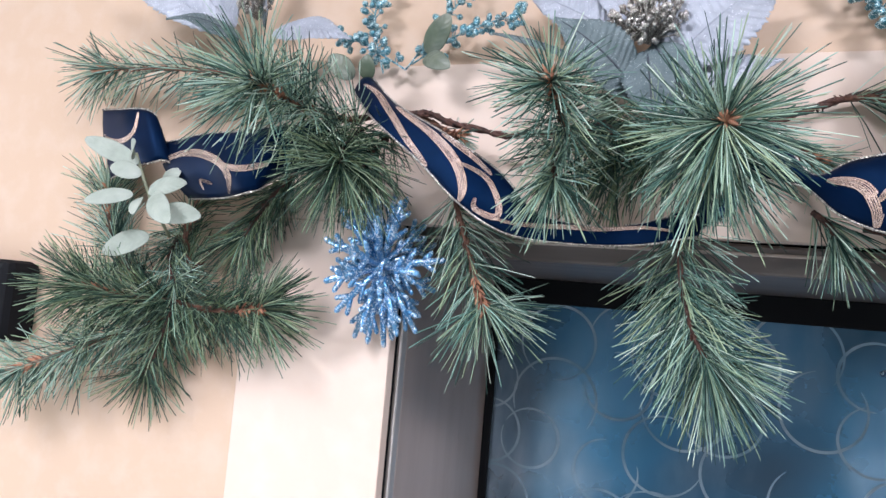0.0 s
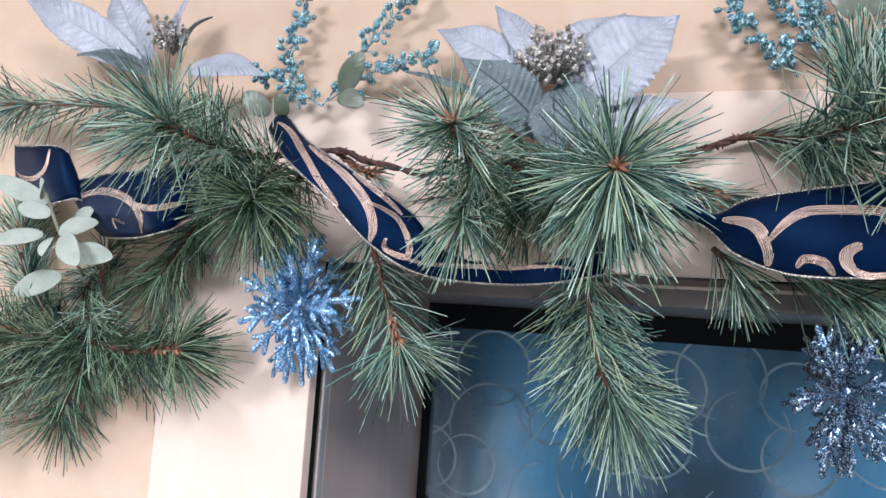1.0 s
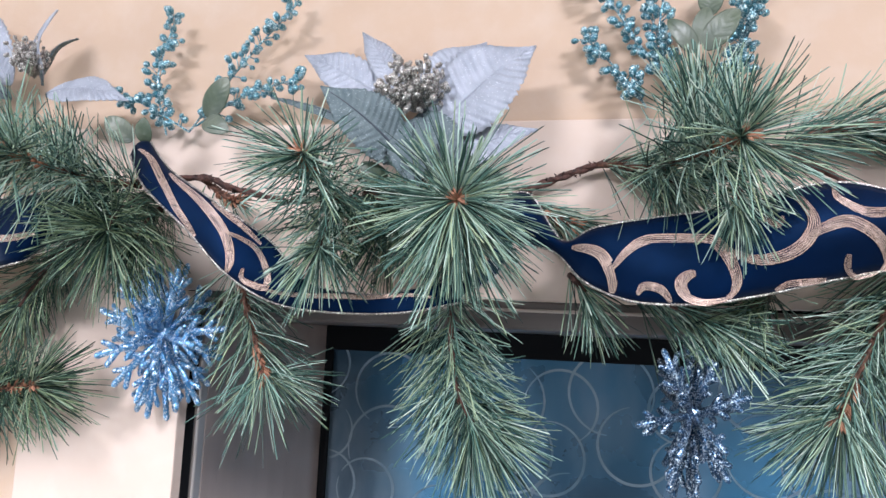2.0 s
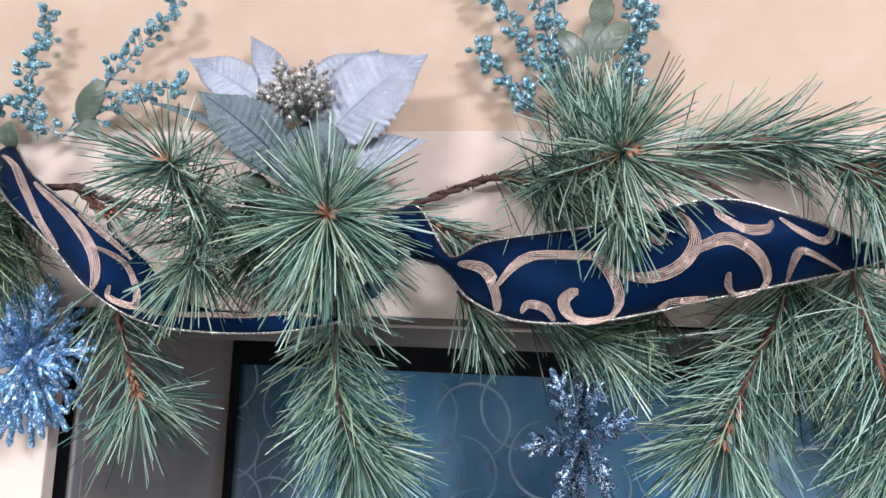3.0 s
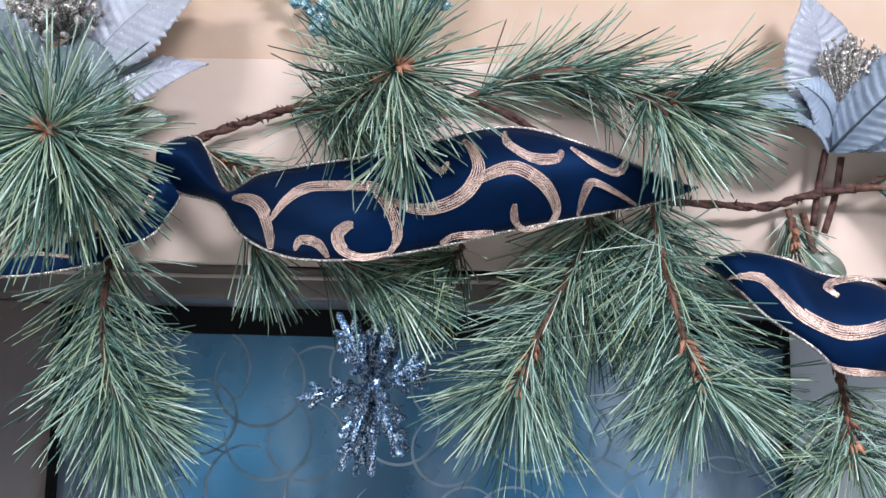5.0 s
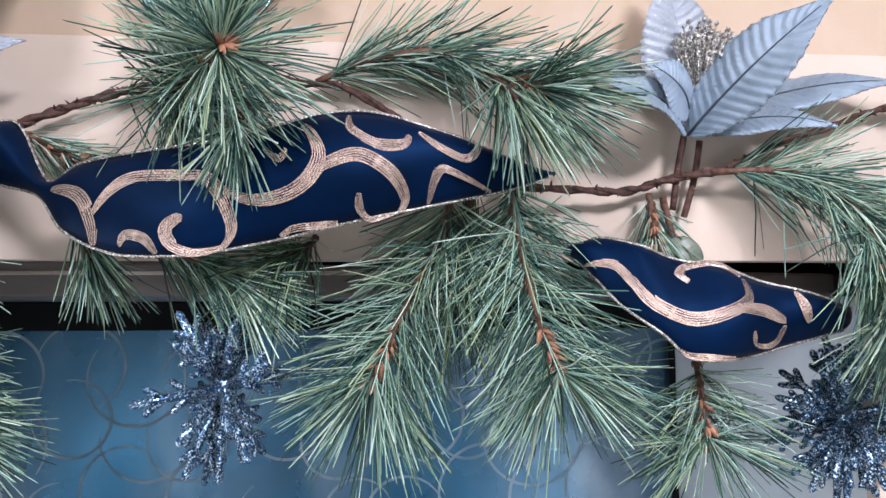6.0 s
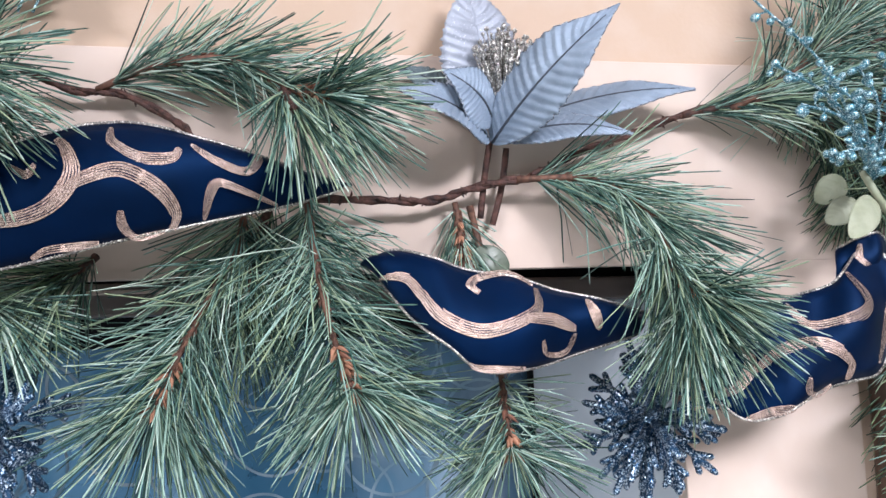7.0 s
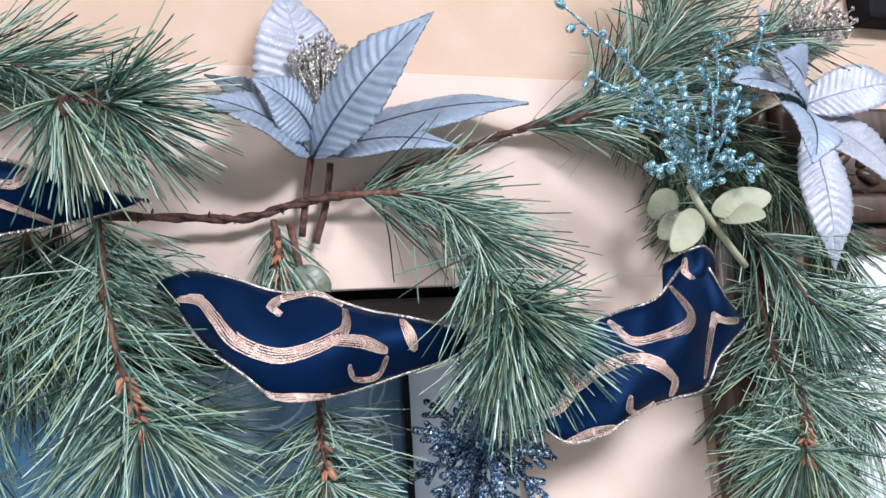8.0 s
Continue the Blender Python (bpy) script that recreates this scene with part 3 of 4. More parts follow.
def poster_board():
    board = thing("notice_board", (1.1, 0, 1.2), "white poster in a dark carved wooden frame on the wall", "notice board")
    x0, x1, z0, z1 = 0.672, 1.55, 1.2, 2.312

    def rail(a, b, vertical, outer):
        rail_ob = None
        for inset, w, y0, y1 in ((0.0, 0.035, -0.034, -0.005), (0.036, 0.05, -0.024, -0.005), (0.087, 0.028, -0.036, -0.005), (0.116, 0.03, -0.02, -0.005)):
            s0, s1 = (outer + inset, outer + inset + w) if outer < (a + b) / 2 and vertical and outer < 1 else (outer - inset - w, outer - inset)
            if vertical:
                bm = box(s0, s1, y0, y1, a, b, 0.006)
            else:
                bm = box(a, b, y0, y1, s0, s1, 0.006)
            ob = part("frame_rail" if rail_ob is None else "moulding", bm, M_WOOD, board if rail_ob is None else rail_ob)
            rail_ob = rail_ob or ob
        carve = []
        n = int((b - a) / 0.03)
        for i in range(n):
            q = a + (i + 0.5) * (b - a) / n
            mid = outer + 0.061 if vertical and outer < 1 else outer - 0.061
            for k in (-1, 1):
                c = (mid + k * 0.009, -0.026, q) if vertical else (q, -0.026, mid + k * 0.009)
                d = (k * 0.6, -0.1, 1) if vertical else (1, -0.1, k * 0.6)
                carve.append(blob(c, 0.0065, 2.1, d, 5, 7))
        part("carving", joined(carve), M_WOOD, rail_ob, "carved leaf row")

    rail(z0, z1, True, x0)
    rail(x0 + 0.148, x1, False, z1)
    rail(x0 + 0.148, x1, False, z0 + 0.148)
    block("poster", x0 + 0.146, x1, -0.012, -0.005, z0 + 0.1, z1 - 0.146, M_PAPER, board, 0, "blank-looking white poster with faint grey bars")
    for z, w, mat in ((2.06, 0.5, M_INK_RED), (2.03, 0.42, M_INK), (1.98, 0.46, M_INK), (1.95, 0.3, M_INK)):
        block("bar", x0 + 0.2, x0 + 0.2 + w, -0.0135, -0.0125, z, z + 0.012, mat, board)


poster_board()
tagged(block("wall_sign", -1.42, -1.085, -0.055, 0, 1.97, 2.078, M_BLACK, None, 0.012), "small black box fixed to the beige wall", "wall box")
tagged(block("wall_sign", 0.893, 1.5, -0.03, 0, 2.408, 2.75, M_BLACK, None, 0.006), "black framed panel high on the wall", "sign")

# ---- garland ----
garland = thing("garland", (-0.05, -0.03, 2.2), "long-needled green artificial pine garland above the lift doorway", "garland")

# branches between the sprigs
bare_twig([(-0.628, -0.050, 2.260), (-0.532, -0.050, 2.268), (-0.496, -0.050, 2.257), (-0.434, -0.050, 2.243)], 0.0034)
bare_twig([(-0.434, -0.050, 2.243), (-0.366, -0.050, 2.247), (-0.296, -0.060, 2.239), (-0.251, -0.050, 2.247)])
bare_twig([(-0.229, -0.040, 2.240), (-0.195, -0.025, 2.261), (-0.161, -0.020, 2.276), (-0.129, -0.018, 2.287), (-0.076, -0.030, 2.294)], 0.0036)
bare_twig([(-0.035, -0.030, 2.313), (0.003, -0.020, 2.297), (0.039, -0.020, 2.294), (0.080, -0.030, 2.270), (0.102, -0.040, 2.249), (0.171, -0.050, 2.213)])
bare_twig([(0.172, -0.045, 2.210), (0.229, -0.030, 2.210), (0.272, -0.025, 2.210), (0.306, -0.025, 2.220), (0.347, -0.030, 2.227)], 0.0034)
bare_twig([(0.348, -0.030, 2.225), (0.393, -0.025, 2.247), (0.446, -0.020, 2.266), (0.500, -0.018, 2.285), (0.549, -0.030, 2.299)], 0.0032)
bare_twig([(-0.634, -0.040, 2.262), (-0.698, -0.020, 2.211), (-0.767, -0.020, 2.141), (-0.850, -0.025, 2.053)])
bare_twig([(0.644, -0.040, 2.334), (0.695, -0.030, 2.248), (0.724, -0.030, 2.143), (0.734, -0.030, 1.991)])

# left end
sprig([(-0.845, -0.030, 2.046), (-0.767, -0.045, 2.039), (-0.697, -0.060, 2.047)], 440, 0.078, (25, 65), 60, dark=True)
sprig([(-0.845, -0.030, 2.046), (-0.881, -0.060, 2.046), (-0.922, -0.085, 2.053)], 460, 0.08, (30, 75), 60, dark=True)
sprig([(-0.842, -0.030, 2.026), (-0.921, -0.050, 1.992), (-1.028, -0.070, 1.945)], 500, 0.075, (25, 65), 40)
sprig([(-0.848, -0.020, 2.067), (-0.838, -0.035, 2.027), (-0.865, -0.035, 1.956)], 320, 0.07, (30, 70), 20, dark=True, bud=False)
sprig([(-0.841, -0.020, 2.138), (-0.853, -0.030, 2.101), (-0.831, -0.040, 2.067)], 260, 0.06, (30, 80), 20, bud=False)
sprig([(-0.889, -0.020, 2.050), (-0.942, -0.030, 2.110), (-0.960, -0.030, 2.175)], 380, 0.07, (25, 60), 40)
sprig([(-0.825, -0.020, 2.083), (-0.831, -0.030, 2.123), (-0.820, -0.030, 2.165)], 160, 0.06, (25, 60), 20, dark=True)
# above the left ribbon loop
sprig([(-0.600, -0.050, 2.259), (-0.635, -0.100, 2.258), (-0.654, -0.170, 2.265)], 420, 0.088, (30, 80), 70, (20, 85))
sprig([(-0.658, -0.050, 2.276), (-0.777, -0.060, 2.315), (-0.965, -0.060, 2.326)], 420, 0.075, (20, 50), 40)
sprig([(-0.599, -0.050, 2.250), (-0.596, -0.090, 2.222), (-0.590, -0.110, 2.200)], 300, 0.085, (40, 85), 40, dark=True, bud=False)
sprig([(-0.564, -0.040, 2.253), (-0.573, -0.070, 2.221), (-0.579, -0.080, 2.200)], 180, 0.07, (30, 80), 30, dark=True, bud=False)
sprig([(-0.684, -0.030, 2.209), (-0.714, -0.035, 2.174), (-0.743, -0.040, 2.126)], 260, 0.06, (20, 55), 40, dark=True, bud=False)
# hanging beside the first snowflake
sprig([(-0.493, -0.040, 2.192), (-0.471, -0.045, 2.133), (-0.447, -0.045, 2.070)], 240, 0.08, (30, 70), 60, (25, 95))
sprig([(-0.535, -0.040, 2.268), (-0.503, -0.045, 2.248), (-0.488, -0.050, 2.244)], 40, 0.03, (30, 80), 10)
# facing the room beside the silver flower
sprig([(-0.360, -0.050, 2.239), (-0.366, -0.110, 2.239), (-0.371, -0.165, 2.262)], 300, 0.075, (30, 75), 50, (10, 80), bias=(0, 0, -0.25))
sprig([(-0.371, -0.050, 2.244), (-0.375, -0.090, 2.213), (-0.372, -0.110, 2.188)], 170, 0.07, (25, 70), 30, bud=False)
sprig([(-0.362, -0.040, 2.241), (-0.342, -0.070, 2.250), (-0.324, -0.080, 2.239)], 120, 0.06, (30, 80), 20, dark=True, bud=False)
sprig([(-0.307, -0.050, 2.239), (-0.255, -0.120, 2.226), (-0.233, -0.190, 2.219)], 360, 0.085, (35, 85), 90, (25, 95), bias=(0, 0, -0.12))
sprig([(-0.281, -0.050, 2.239), (-0.255, -0.110, 2.219), (-0.241, -0.150, 2.205)], 200, 0.085, (30, 75), 40, bias=(0, 0, -0.4), bud=False)
sprig([(-0.256, -0.040, 2.242), (-0.295, -0.060, 2.226), (-0.329, -0.070, 2.212)], 220, 0.075, (30, 70), 30, dark=True, bud=False)
# hanging in front of the opening
sprig([(-0.267, -0.030, 2.173), (-0.260, -0.050, 2.108), (-0.248, -0.060, 2.063), (-0.234, -0.060, 2.039)], 560, 0.08, (28, 70), 80, (4, 50), bud=False)
# behind the wide ribbon
sprig([(-0.206, -0.030, 2.253), (-0.179, -0.030, 2.240), (-0.152, -0.030, 2.227)], 110, 0.05, (15, 40), 20)
sprig([(-0.129, -0.020, 2.287), (-0.075, -0.070, 2.273), (-0.023, -0.155, 2.275)], 330, 0.085, (30, 75), 70, (20, 90), start=0.35)
sprig([(-0.129, -0.020, 2.287), (-0.096, -0.040, 2.279), (-0.061, -0.060, 2.263)], 200, 0.08, (10, 45), 30, bud=False)
sprig([(-0.046, -0.050, 2.272), (-0.045, -0.070, 2.293), (-0.045, -0.080, 2.310)], 190, 0.085, (12, 40), 40, bud=False)
sprig([(-0.022, -0.060, 2.271), (-0.021, -0.110, 2.243), (-0.022, -0.120, 2.232)], 80, 0.055, (20, 60), 20, bias=(0, 0, -0.3), bud=False)
sprig([(0.021, -0.020, 2.297), (0.064, -0.030, 2.313), (0.119, -0.045, 2.315), (0.164, -0.070, 2.286), (0.188, -0.085, 2.276)], 460, 0.085, (18, 50), 60, bias=(0.12, 0, 0.12))
sprig([(0.159, -0.060, 2.290), (0.161, -0.100, 2.270), (0.169, -0.110, 2.259)], 80, 0.072, (15, 50), 15, bias=(0, 0, -0.6), bud=False)
# below the wide ribbon
sprig([(-0.154, -0.040, 2.178), (-0.141, -0.050, 2.164), (-0.137, -0.050, 2.156)], 80, 0.06, (10, 45), 10, bud=False, bias=(0, 0, -0.3))
sprig([(-0.112, -0.030, 2.166), (-0.069, -0.050, 2.154), (-0.030, -0.060, 2.135)], 190, 0.07, (15, 45), 30, bud=False, bias=(0.1, 0, -0.15))
sprig([(0.023, -0.030, 2.171), (0.016, -0.040, 2.161), (0.001, -0.050, 2.152)], 120, 0.07, (15, 60), 10, dark=True, bud=False)
sprig([(0.129, -0.030, 2.216), (0.122, -0.035, 2.175), (0.097, -0.045, 2.127), (0.080, -0.050, 2.093), (0.068, -0.055, 2.064)], 480, 0.088, (28, 68), 80, (10, 70))
sprig([(0.173, -0.050, 2.211), (0.176, -0.050, 2.187), (0.181, -0.060, 2.147), (0.190, -0.065, 2.106), (0.203, -0.070, 2.069)], 520, 0.088, (34, 78), 120, (25, 95))
sprig([(0.152, -0.030, 2.221), (0.136, -0.030, 2.180), (0.132, -0.040, 2.157), (0.128, -0.040, 2.127)], 150, 0.075, (15, 45), 20, dark=True, bud=False)
sprig([(0.304, -0.020, 2.206), (0.317, -0.030, 2.127), (0.318, -0.040, 2.082), (0.318, -0.050, 2.049), (0.320, -0.055, 2.016)], 190, 0.075, (40, 85), 60, (40, 110), start=0.6, width=0.0011)
sprig([(0.292, -0.020, 2.209), (0.294, -0.025, 2.182), (0.295, -0.030, 2.159)], 130, 0.05, (20, 50), 20)
# right part
sprig([(0.342, -0.030, 2.226), (0.402, -0.050, 2.222), (0.434, -0.075, 2.189), (0.438, -0.100, 2.148), (0.442, -0.125, 2.126)], 700, 0.085, (18, 52), 60, (10, 70), bias=(0.1, 0, 0))
sprig([(0.451, -0.060, 2.169), (0.442, -0.100, 2.131), (0.435, -0.115, 2.107)], 170, 0.075, (15, 45), 30, bud=False)
sprig([(0.499, -0.020, 2.284), (0.543, -0.040, 2.290), (0.590, -0.060, 2.293)], 240, 0.08, (8, 32), 40, bud=False)
sprig([(0.533, -0.040, 2.284), (0.584, -0.060, 2.314), (0.613, -0.080, 2.352), (0.630, -0.090, 2.388)], 420, 0.085, (18, 55), 40)
sprig([(0.624, -0.060, 2.325), (0.670, -0.070, 2.344), (0.732, -0.070, 2.363)], 200, 0.075, (20, 60), 20, bud=False)
sprig([(0.684, -0.030, 2.312), (0.684, -0.045, 2.255), (0.669, -0.050, 2.213)], 260, 0.07, (30, 80), 20, dark=True, bud=False)
sprig([(0.728, -0.030, 2.270), (0.759, -0.040, 2.230), (0.787, -0.050, 2.181)], 260, 0.08, (20, 60), 20, dark=True, bud=False)
sprig([(0.698, -0.040, 2.194), (0.705, -0.070, 2.165), (0.720, -0.090, 2.120), (0.748, -0.090, 2.109)], 330, 0.08, (20, 55), 40, bud=False)
sprig([(0.706, -0.040, 2.163), (0.693, -0.070, 2.084), (0.699, -0.090, 2.048), (0.677, -0.110, 2.008)], 420, 0.08, (30, 85), 60, (30, 100))
sprig([(0.735, -0.030, 2.091), (0.758, -0.060, 2.060), (0.785, -0.070, 2.020)], 240, 0.08, (25, 70), 20, bud=False)
sprig([(0.711, -0.020, 2.073), (0.702, -0.030, 2.024), (0.707, -0.050, 1.969), (0.706, -0.050, 1.923)], 340, 0.08, (20, 65), 30, dark=True, bud=False)

# Extra dark-needled sprigs deepen the shade behind the drooping berry spray.
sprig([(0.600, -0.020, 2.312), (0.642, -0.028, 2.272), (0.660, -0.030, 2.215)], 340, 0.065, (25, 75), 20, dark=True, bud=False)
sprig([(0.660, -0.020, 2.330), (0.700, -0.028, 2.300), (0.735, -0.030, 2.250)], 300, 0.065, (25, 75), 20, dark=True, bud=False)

# ---- ribbon ----
ribbon_thing = thing("ribbon", (-0.05, -0.08, 2.2), "wired navy satin ribbon with copper glitter scrolls woven through the garland", "ribbon")
loop_end = ribbon("ribbon_length", [(-0.965, -0.050, 2.276), (-0.910, -0.075, 2.269), (-0.876, -0.080, 2.268), (-0.858, -0.075, 2.261), (-0.855, -0.060, 2.237)],
    [(-0.939, -0.050, 2.189), (-0.885, -0.075, 2.196), (-0.851, -0.085, 2.201), (-0.832, -0.080, 2.206), (-0.821, -0.065, 2.199)], 0.003, 0.0005)
scroll(loop_end, [(0.033, 0.375), (0.192, 0.525), (0.383, 0.425), (0.458, 0.075)], 0.006)
left_length = ribbon("ribbon_length", [(-0.863, -0.055, 2.231), (-0.782, -0.090, 2.233), (-0.715, -0.100, 2.237), (-0.666, -0.080, 2.248), (-0.629, -0.050, 2.266)],
    [(-0.812, -0.060, 2.165), (-0.742, -0.090, 2.163), (-0.692, -0.100, 2.170), (-0.680, -0.080, 2.189), (-0.650, -0.050, 2.205)], 0.008, 0.0025)
scroll(left_length, [(0.000, 0.350), (0.183, 0.250), (0.333, 0.425), (0.383, 0.725), (0.333, 0.950)], 0.009)
scroll(left_length, [(0.325, 0.475), (0.450, 0.625), (0.617, 0.675)], 0.007)
scroll(left_length, [(0.183, 0.850), (0.192, 0.700), (0.242, 0.775)], 0.004)
slope_length = ribbon("ribbon_length", [(-0.587, -0.060, 2.303), (-0.548, -0.080, 2.269), (-0.482, -0.100, 2.231), (-0.428, -0.100, 2.199), (-0.385, -0.090, 2.159), (-0.319, -0.080, 2.152), (-0.266, -0.070, 2.163), (-0.242, -0.060, 2.170)],
    [(-0.604, -0.070, 2.289), (-0.561, -0.100, 2.247), (-0.505, -0.110, 2.204), (-0.461, -0.110, 2.164), (-0.418, -0.100, 2.140), (-0.361, -0.095, 2.133), (-0.292, -0.090, 2.138), (-0.248, -0.080, 2.145)], 0.005, 0.002)
scroll(slope_length, [(0.04, 0.55), (0.10, 0.35), (0.17, 0.50), (0.24, 0.80), (0.31, 0.95)], 0.007)
scroll(slope_length, [(0.16, 0.15), (0.26, 0.22), (0.35, 0.42), (0.41, 0.72), (0.43, 0.97)], 0.009)
scroll(slope_length, [(0.35, 0.42), (0.42, 0.28), (0.49, 0.45), (0.52, 0.75), (0.47, 0.88), (0.45, 0.72)], 0.006)
scroll(slope_length, [(0.28, 0.06), (0.36, 0.10), (0.43, 0.16)], 0.005)
scroll(slope_length, [(0.52, 0.80), (0.60, 0.55), (0.69, 0.38), (0.80, 0.45), (0.90, 0.70)], 0.005)
link_length = ribbon("ribbon_length", [(-0.313, -0.060, 2.155), (-0.277, -0.060, 2.163), (-0.248, -0.055, 2.191), (-0.230, -0.050, 2.221), (-0.221, -0.045, 2.245)],
    [(-0.302, -0.070, 2.140), (-0.267, -0.070, 2.144), (-0.226, -0.060, 2.167), (-0.209, -0.050, 2.195), (-0.205, -0.045, 2.215)], 0.004, 0.002)
scroll(link_length, [(0.217, 0.750), (0.267, 0.500), (0.283, 1.000)], 0.006)
scroll(link_length, [(0.525, 0.500), (0.592, 0.500), (0.700, 0.425)], 0.006)
wide_length = ribbon("ribbon_length", [(-0.221, -0.050, 2.246), (-0.191, -0.050, 2.251), (-0.159, -0.070, 2.205), (-0.129, -0.085, 2.214), (-0.083, -0.100, 2.222), (-0.039, -0.110, 2.228), (0.003, -0.110, 2.238), (0.037, -0.105, 2.249), (0.071, -0.100, 2.251), (0.112, -0.090, 2.240), (0.160, -0.070, 2.228), (0.207, -0.050, 2.218)],
    [(-0.223, -0.050, 2.219), (-0.205, -0.050, 2.207), (-0.166, -0.070, 2.195), (-0.141, -0.090, 2.169), (-0.102, -0.100, 2.152), (-0.054, -0.110, 2.150), (-0.004, -0.110, 2.159), (0.042, -0.105, 2.171), (0.084, -0.100, 2.181), (0.128, -0.090, 2.192), (0.169, -0.070, 2.203), (0.201, -0.055, 2.214)], 0.01, 0.003)
scroll(wide_length, [(0.233, 0.425), (0.292, 0.475), (0.325, 0.750), (0.333, 0.975)], 0.01)
scroll(wide_length, [(0.325, 0.675), (0.342, 0.425), (0.367, 0.300), (0.433, 0.325), (0.467, 0.375), (0.492, 0.575), (0.508, 0.825), (0.500, 0.975)], 0.01)
scroll(wide_length, [(0.483, 0.450), (0.525, 0.625), (0.567, 0.650), (0.600, 0.575), (0.617, 0.400), (0.608, 0.200), (0.592, 0.075)], 0.01)
scroll(wide_length, [(0.600, 0.550), (0.633, 0.475), (0.683, 0.450), (0.725, 0.625), (0.742, 0.850), (0.733, 1.000)], 0.01)
scroll(wide_length, [(0.725, 1.000), (0.692, 1.000), (0.675, 0.900), (0.675, 0.775)], 0.007)
scroll(wide_length, [(0.500, 0.975), (0.467, 0.975), (0.442, 0.900), (0.433, 0.775), (0.442, 0.700), (0.450, 0.700)], 0.009)
scroll(wide_length, [(0.375, 0.925), (0.383, 0.825), (0.408, 0.850), (0.425, 0.975)], 0.007)
scroll(wide_length, [(0.675, 0.050), (0.675, 0.200), (0.708, 0.350), (0.750, 0.350), (0.767, 0.225)], 0.008)
scroll(wide_length, [(0.783, 0.150), (0.808, 0.325), (0.842, 0.425), (0.867, 0.050), (0.842, 0.000)], 0.006)
scroll(wide_length, [(0.775, 0.975), (0.792, 0.675), (0.808, 0.575), (0.842, 0.725), (0.875, 0.950)], 0.008)
scroll(wide_length, [(0.567, 0.975), (0.583, 0.925), (0.617, 0.950), (0.642, 0.975)], 0.008)
scroll(wide_length, [(0.533, 0.200), (0.558, 0.325), (0.567, 0.250)], 0.005)
fold_length = ribbon("ribbon_length", [(0.222, -0.050, 2.158), (0.235, -0.070, 2.167), (0.257, -0.085, 2.160), (0.284, -0.090, 2.152), (0.318, -0.090, 2.145), (0.351, -0.090, 2.134), (0.388, -0.085, 2.124), (0.428, -0.070, 2.115)],
    [(0.221, -0.050, 2.153), (0.227, -0.075, 2.140), (0.241, -0.095, 2.119), (0.265, -0.105, 2.097), (0.287, -0.110, 2.081), (0.321, -0.105, 2.080), (0.364, -0.095, 2.088), (0.415, -0.075, 2.099)], 0.009, 0.003)
scroll(fold_length, [(0.083, 1.000), (0.225, 0.525), (0.308, 0.600), (0.383, 0.750), (0.500, 0.700), (0.600, 0.550), (0.658, 0.325), (0.642, 0.075)], 0.01)
scroll(fold_length, [(0.633, 0.050), (0.550, 0.000), (0.475, 0.100), (0.450, 0.225), (0.483, 0.275)], 0.008)
scroll(fold_length, [(0.617, 0.475), (0.717, 0.425), (0.792, 0.525)], 0.009)
scroll(fold_length, [(0.708, 0.675), (0.742, 0.825), (0.800, 0.850), (0.800, 0.600)], 0.006)
scroll(fold_length, [(0.792, 0.050), (0.825, 0.300), (0.858, 0.550)], 0.009)
scroll(fold_length, [(0.517, 1.000), (0.608, 0.950), (0.700, 0.975)], 0.008)
last_length = ribbon("ribbon_length", [(0.452, -0.080, 2.099), (0.473, -0.100, 2.101), (0.499, -0.105, 2.112), (0.530, -0.110, 2.124), (0.559, -0.110, 2.131), (0.575, -0.110, 2.144), (0.605, -0.100, 2.161), (0.617, -0.100, 2.134), (0.645, -0.090, 2.120)],
    [(0.452, -0.080, 2.074), (0.454, -0.105, 2.058), (0.471, -0.120, 2.039), (0.494, -0.125, 2.039), (0.526, -0.125, 2.053), (0.559, -0.120, 2.059), (0.592, -0.115, 2.064), (0.614, -0.110, 2.086), (0.645, -0.090, 2.106)], 0.007, 0.004)
scroll(last_length, [(0.183, 0.275), (0.250, 0.475), (0.233, 0.675), (0.167, 0.925)], 0.009)
scroll(last_length, [(0.267, 0.575), (0.350, 0.450), (0.467, 0.525), (0.600, 0.800), (0.617, 0.975)], 0.01)
scroll(last_length, [(0.333, 0.050), (0.433, 0.325), (0.558, 0.425), (0.650, 0.375), (0.608, 0.025)], 0.01)
scroll(last_length, [(0.742, 0.925), (0.742, 0.675), (0.808, 0.475), (0.950, 0.525)], 0.009)
scroll(last_length, [(0.558, 0.975), (0.500, 1.000), (0.458, 0.925), (0.450, 0.800)], 0.006)
scroll(last_length, [(0.267, 1.000), (0.350, 0.950), (0.425, 1.000)], 0.007)
last_twist = ribbon("ribbon_length", [(0.583, -0.090, 2.158), (0.595, -0.100, 2.166), (0.614, -0.100, 2.170), (0.634, -0.080, 2.160)],
    [(0.572, -0.100, 2.134), (0.585, -0.105, 2.135), (0.601, -0.105, 2.139), (0.626, -0.090, 2.134)], 0.003, 0.001)
scroll(last_twist, [(0.350, 0.175), (0.367, 0.600), (0.667, 1.000)], 0.006)

# ---- flowers ----


def poinsettia(name, at, label):
    return thing(name, at, label, "flower", "artificial poinsettias")


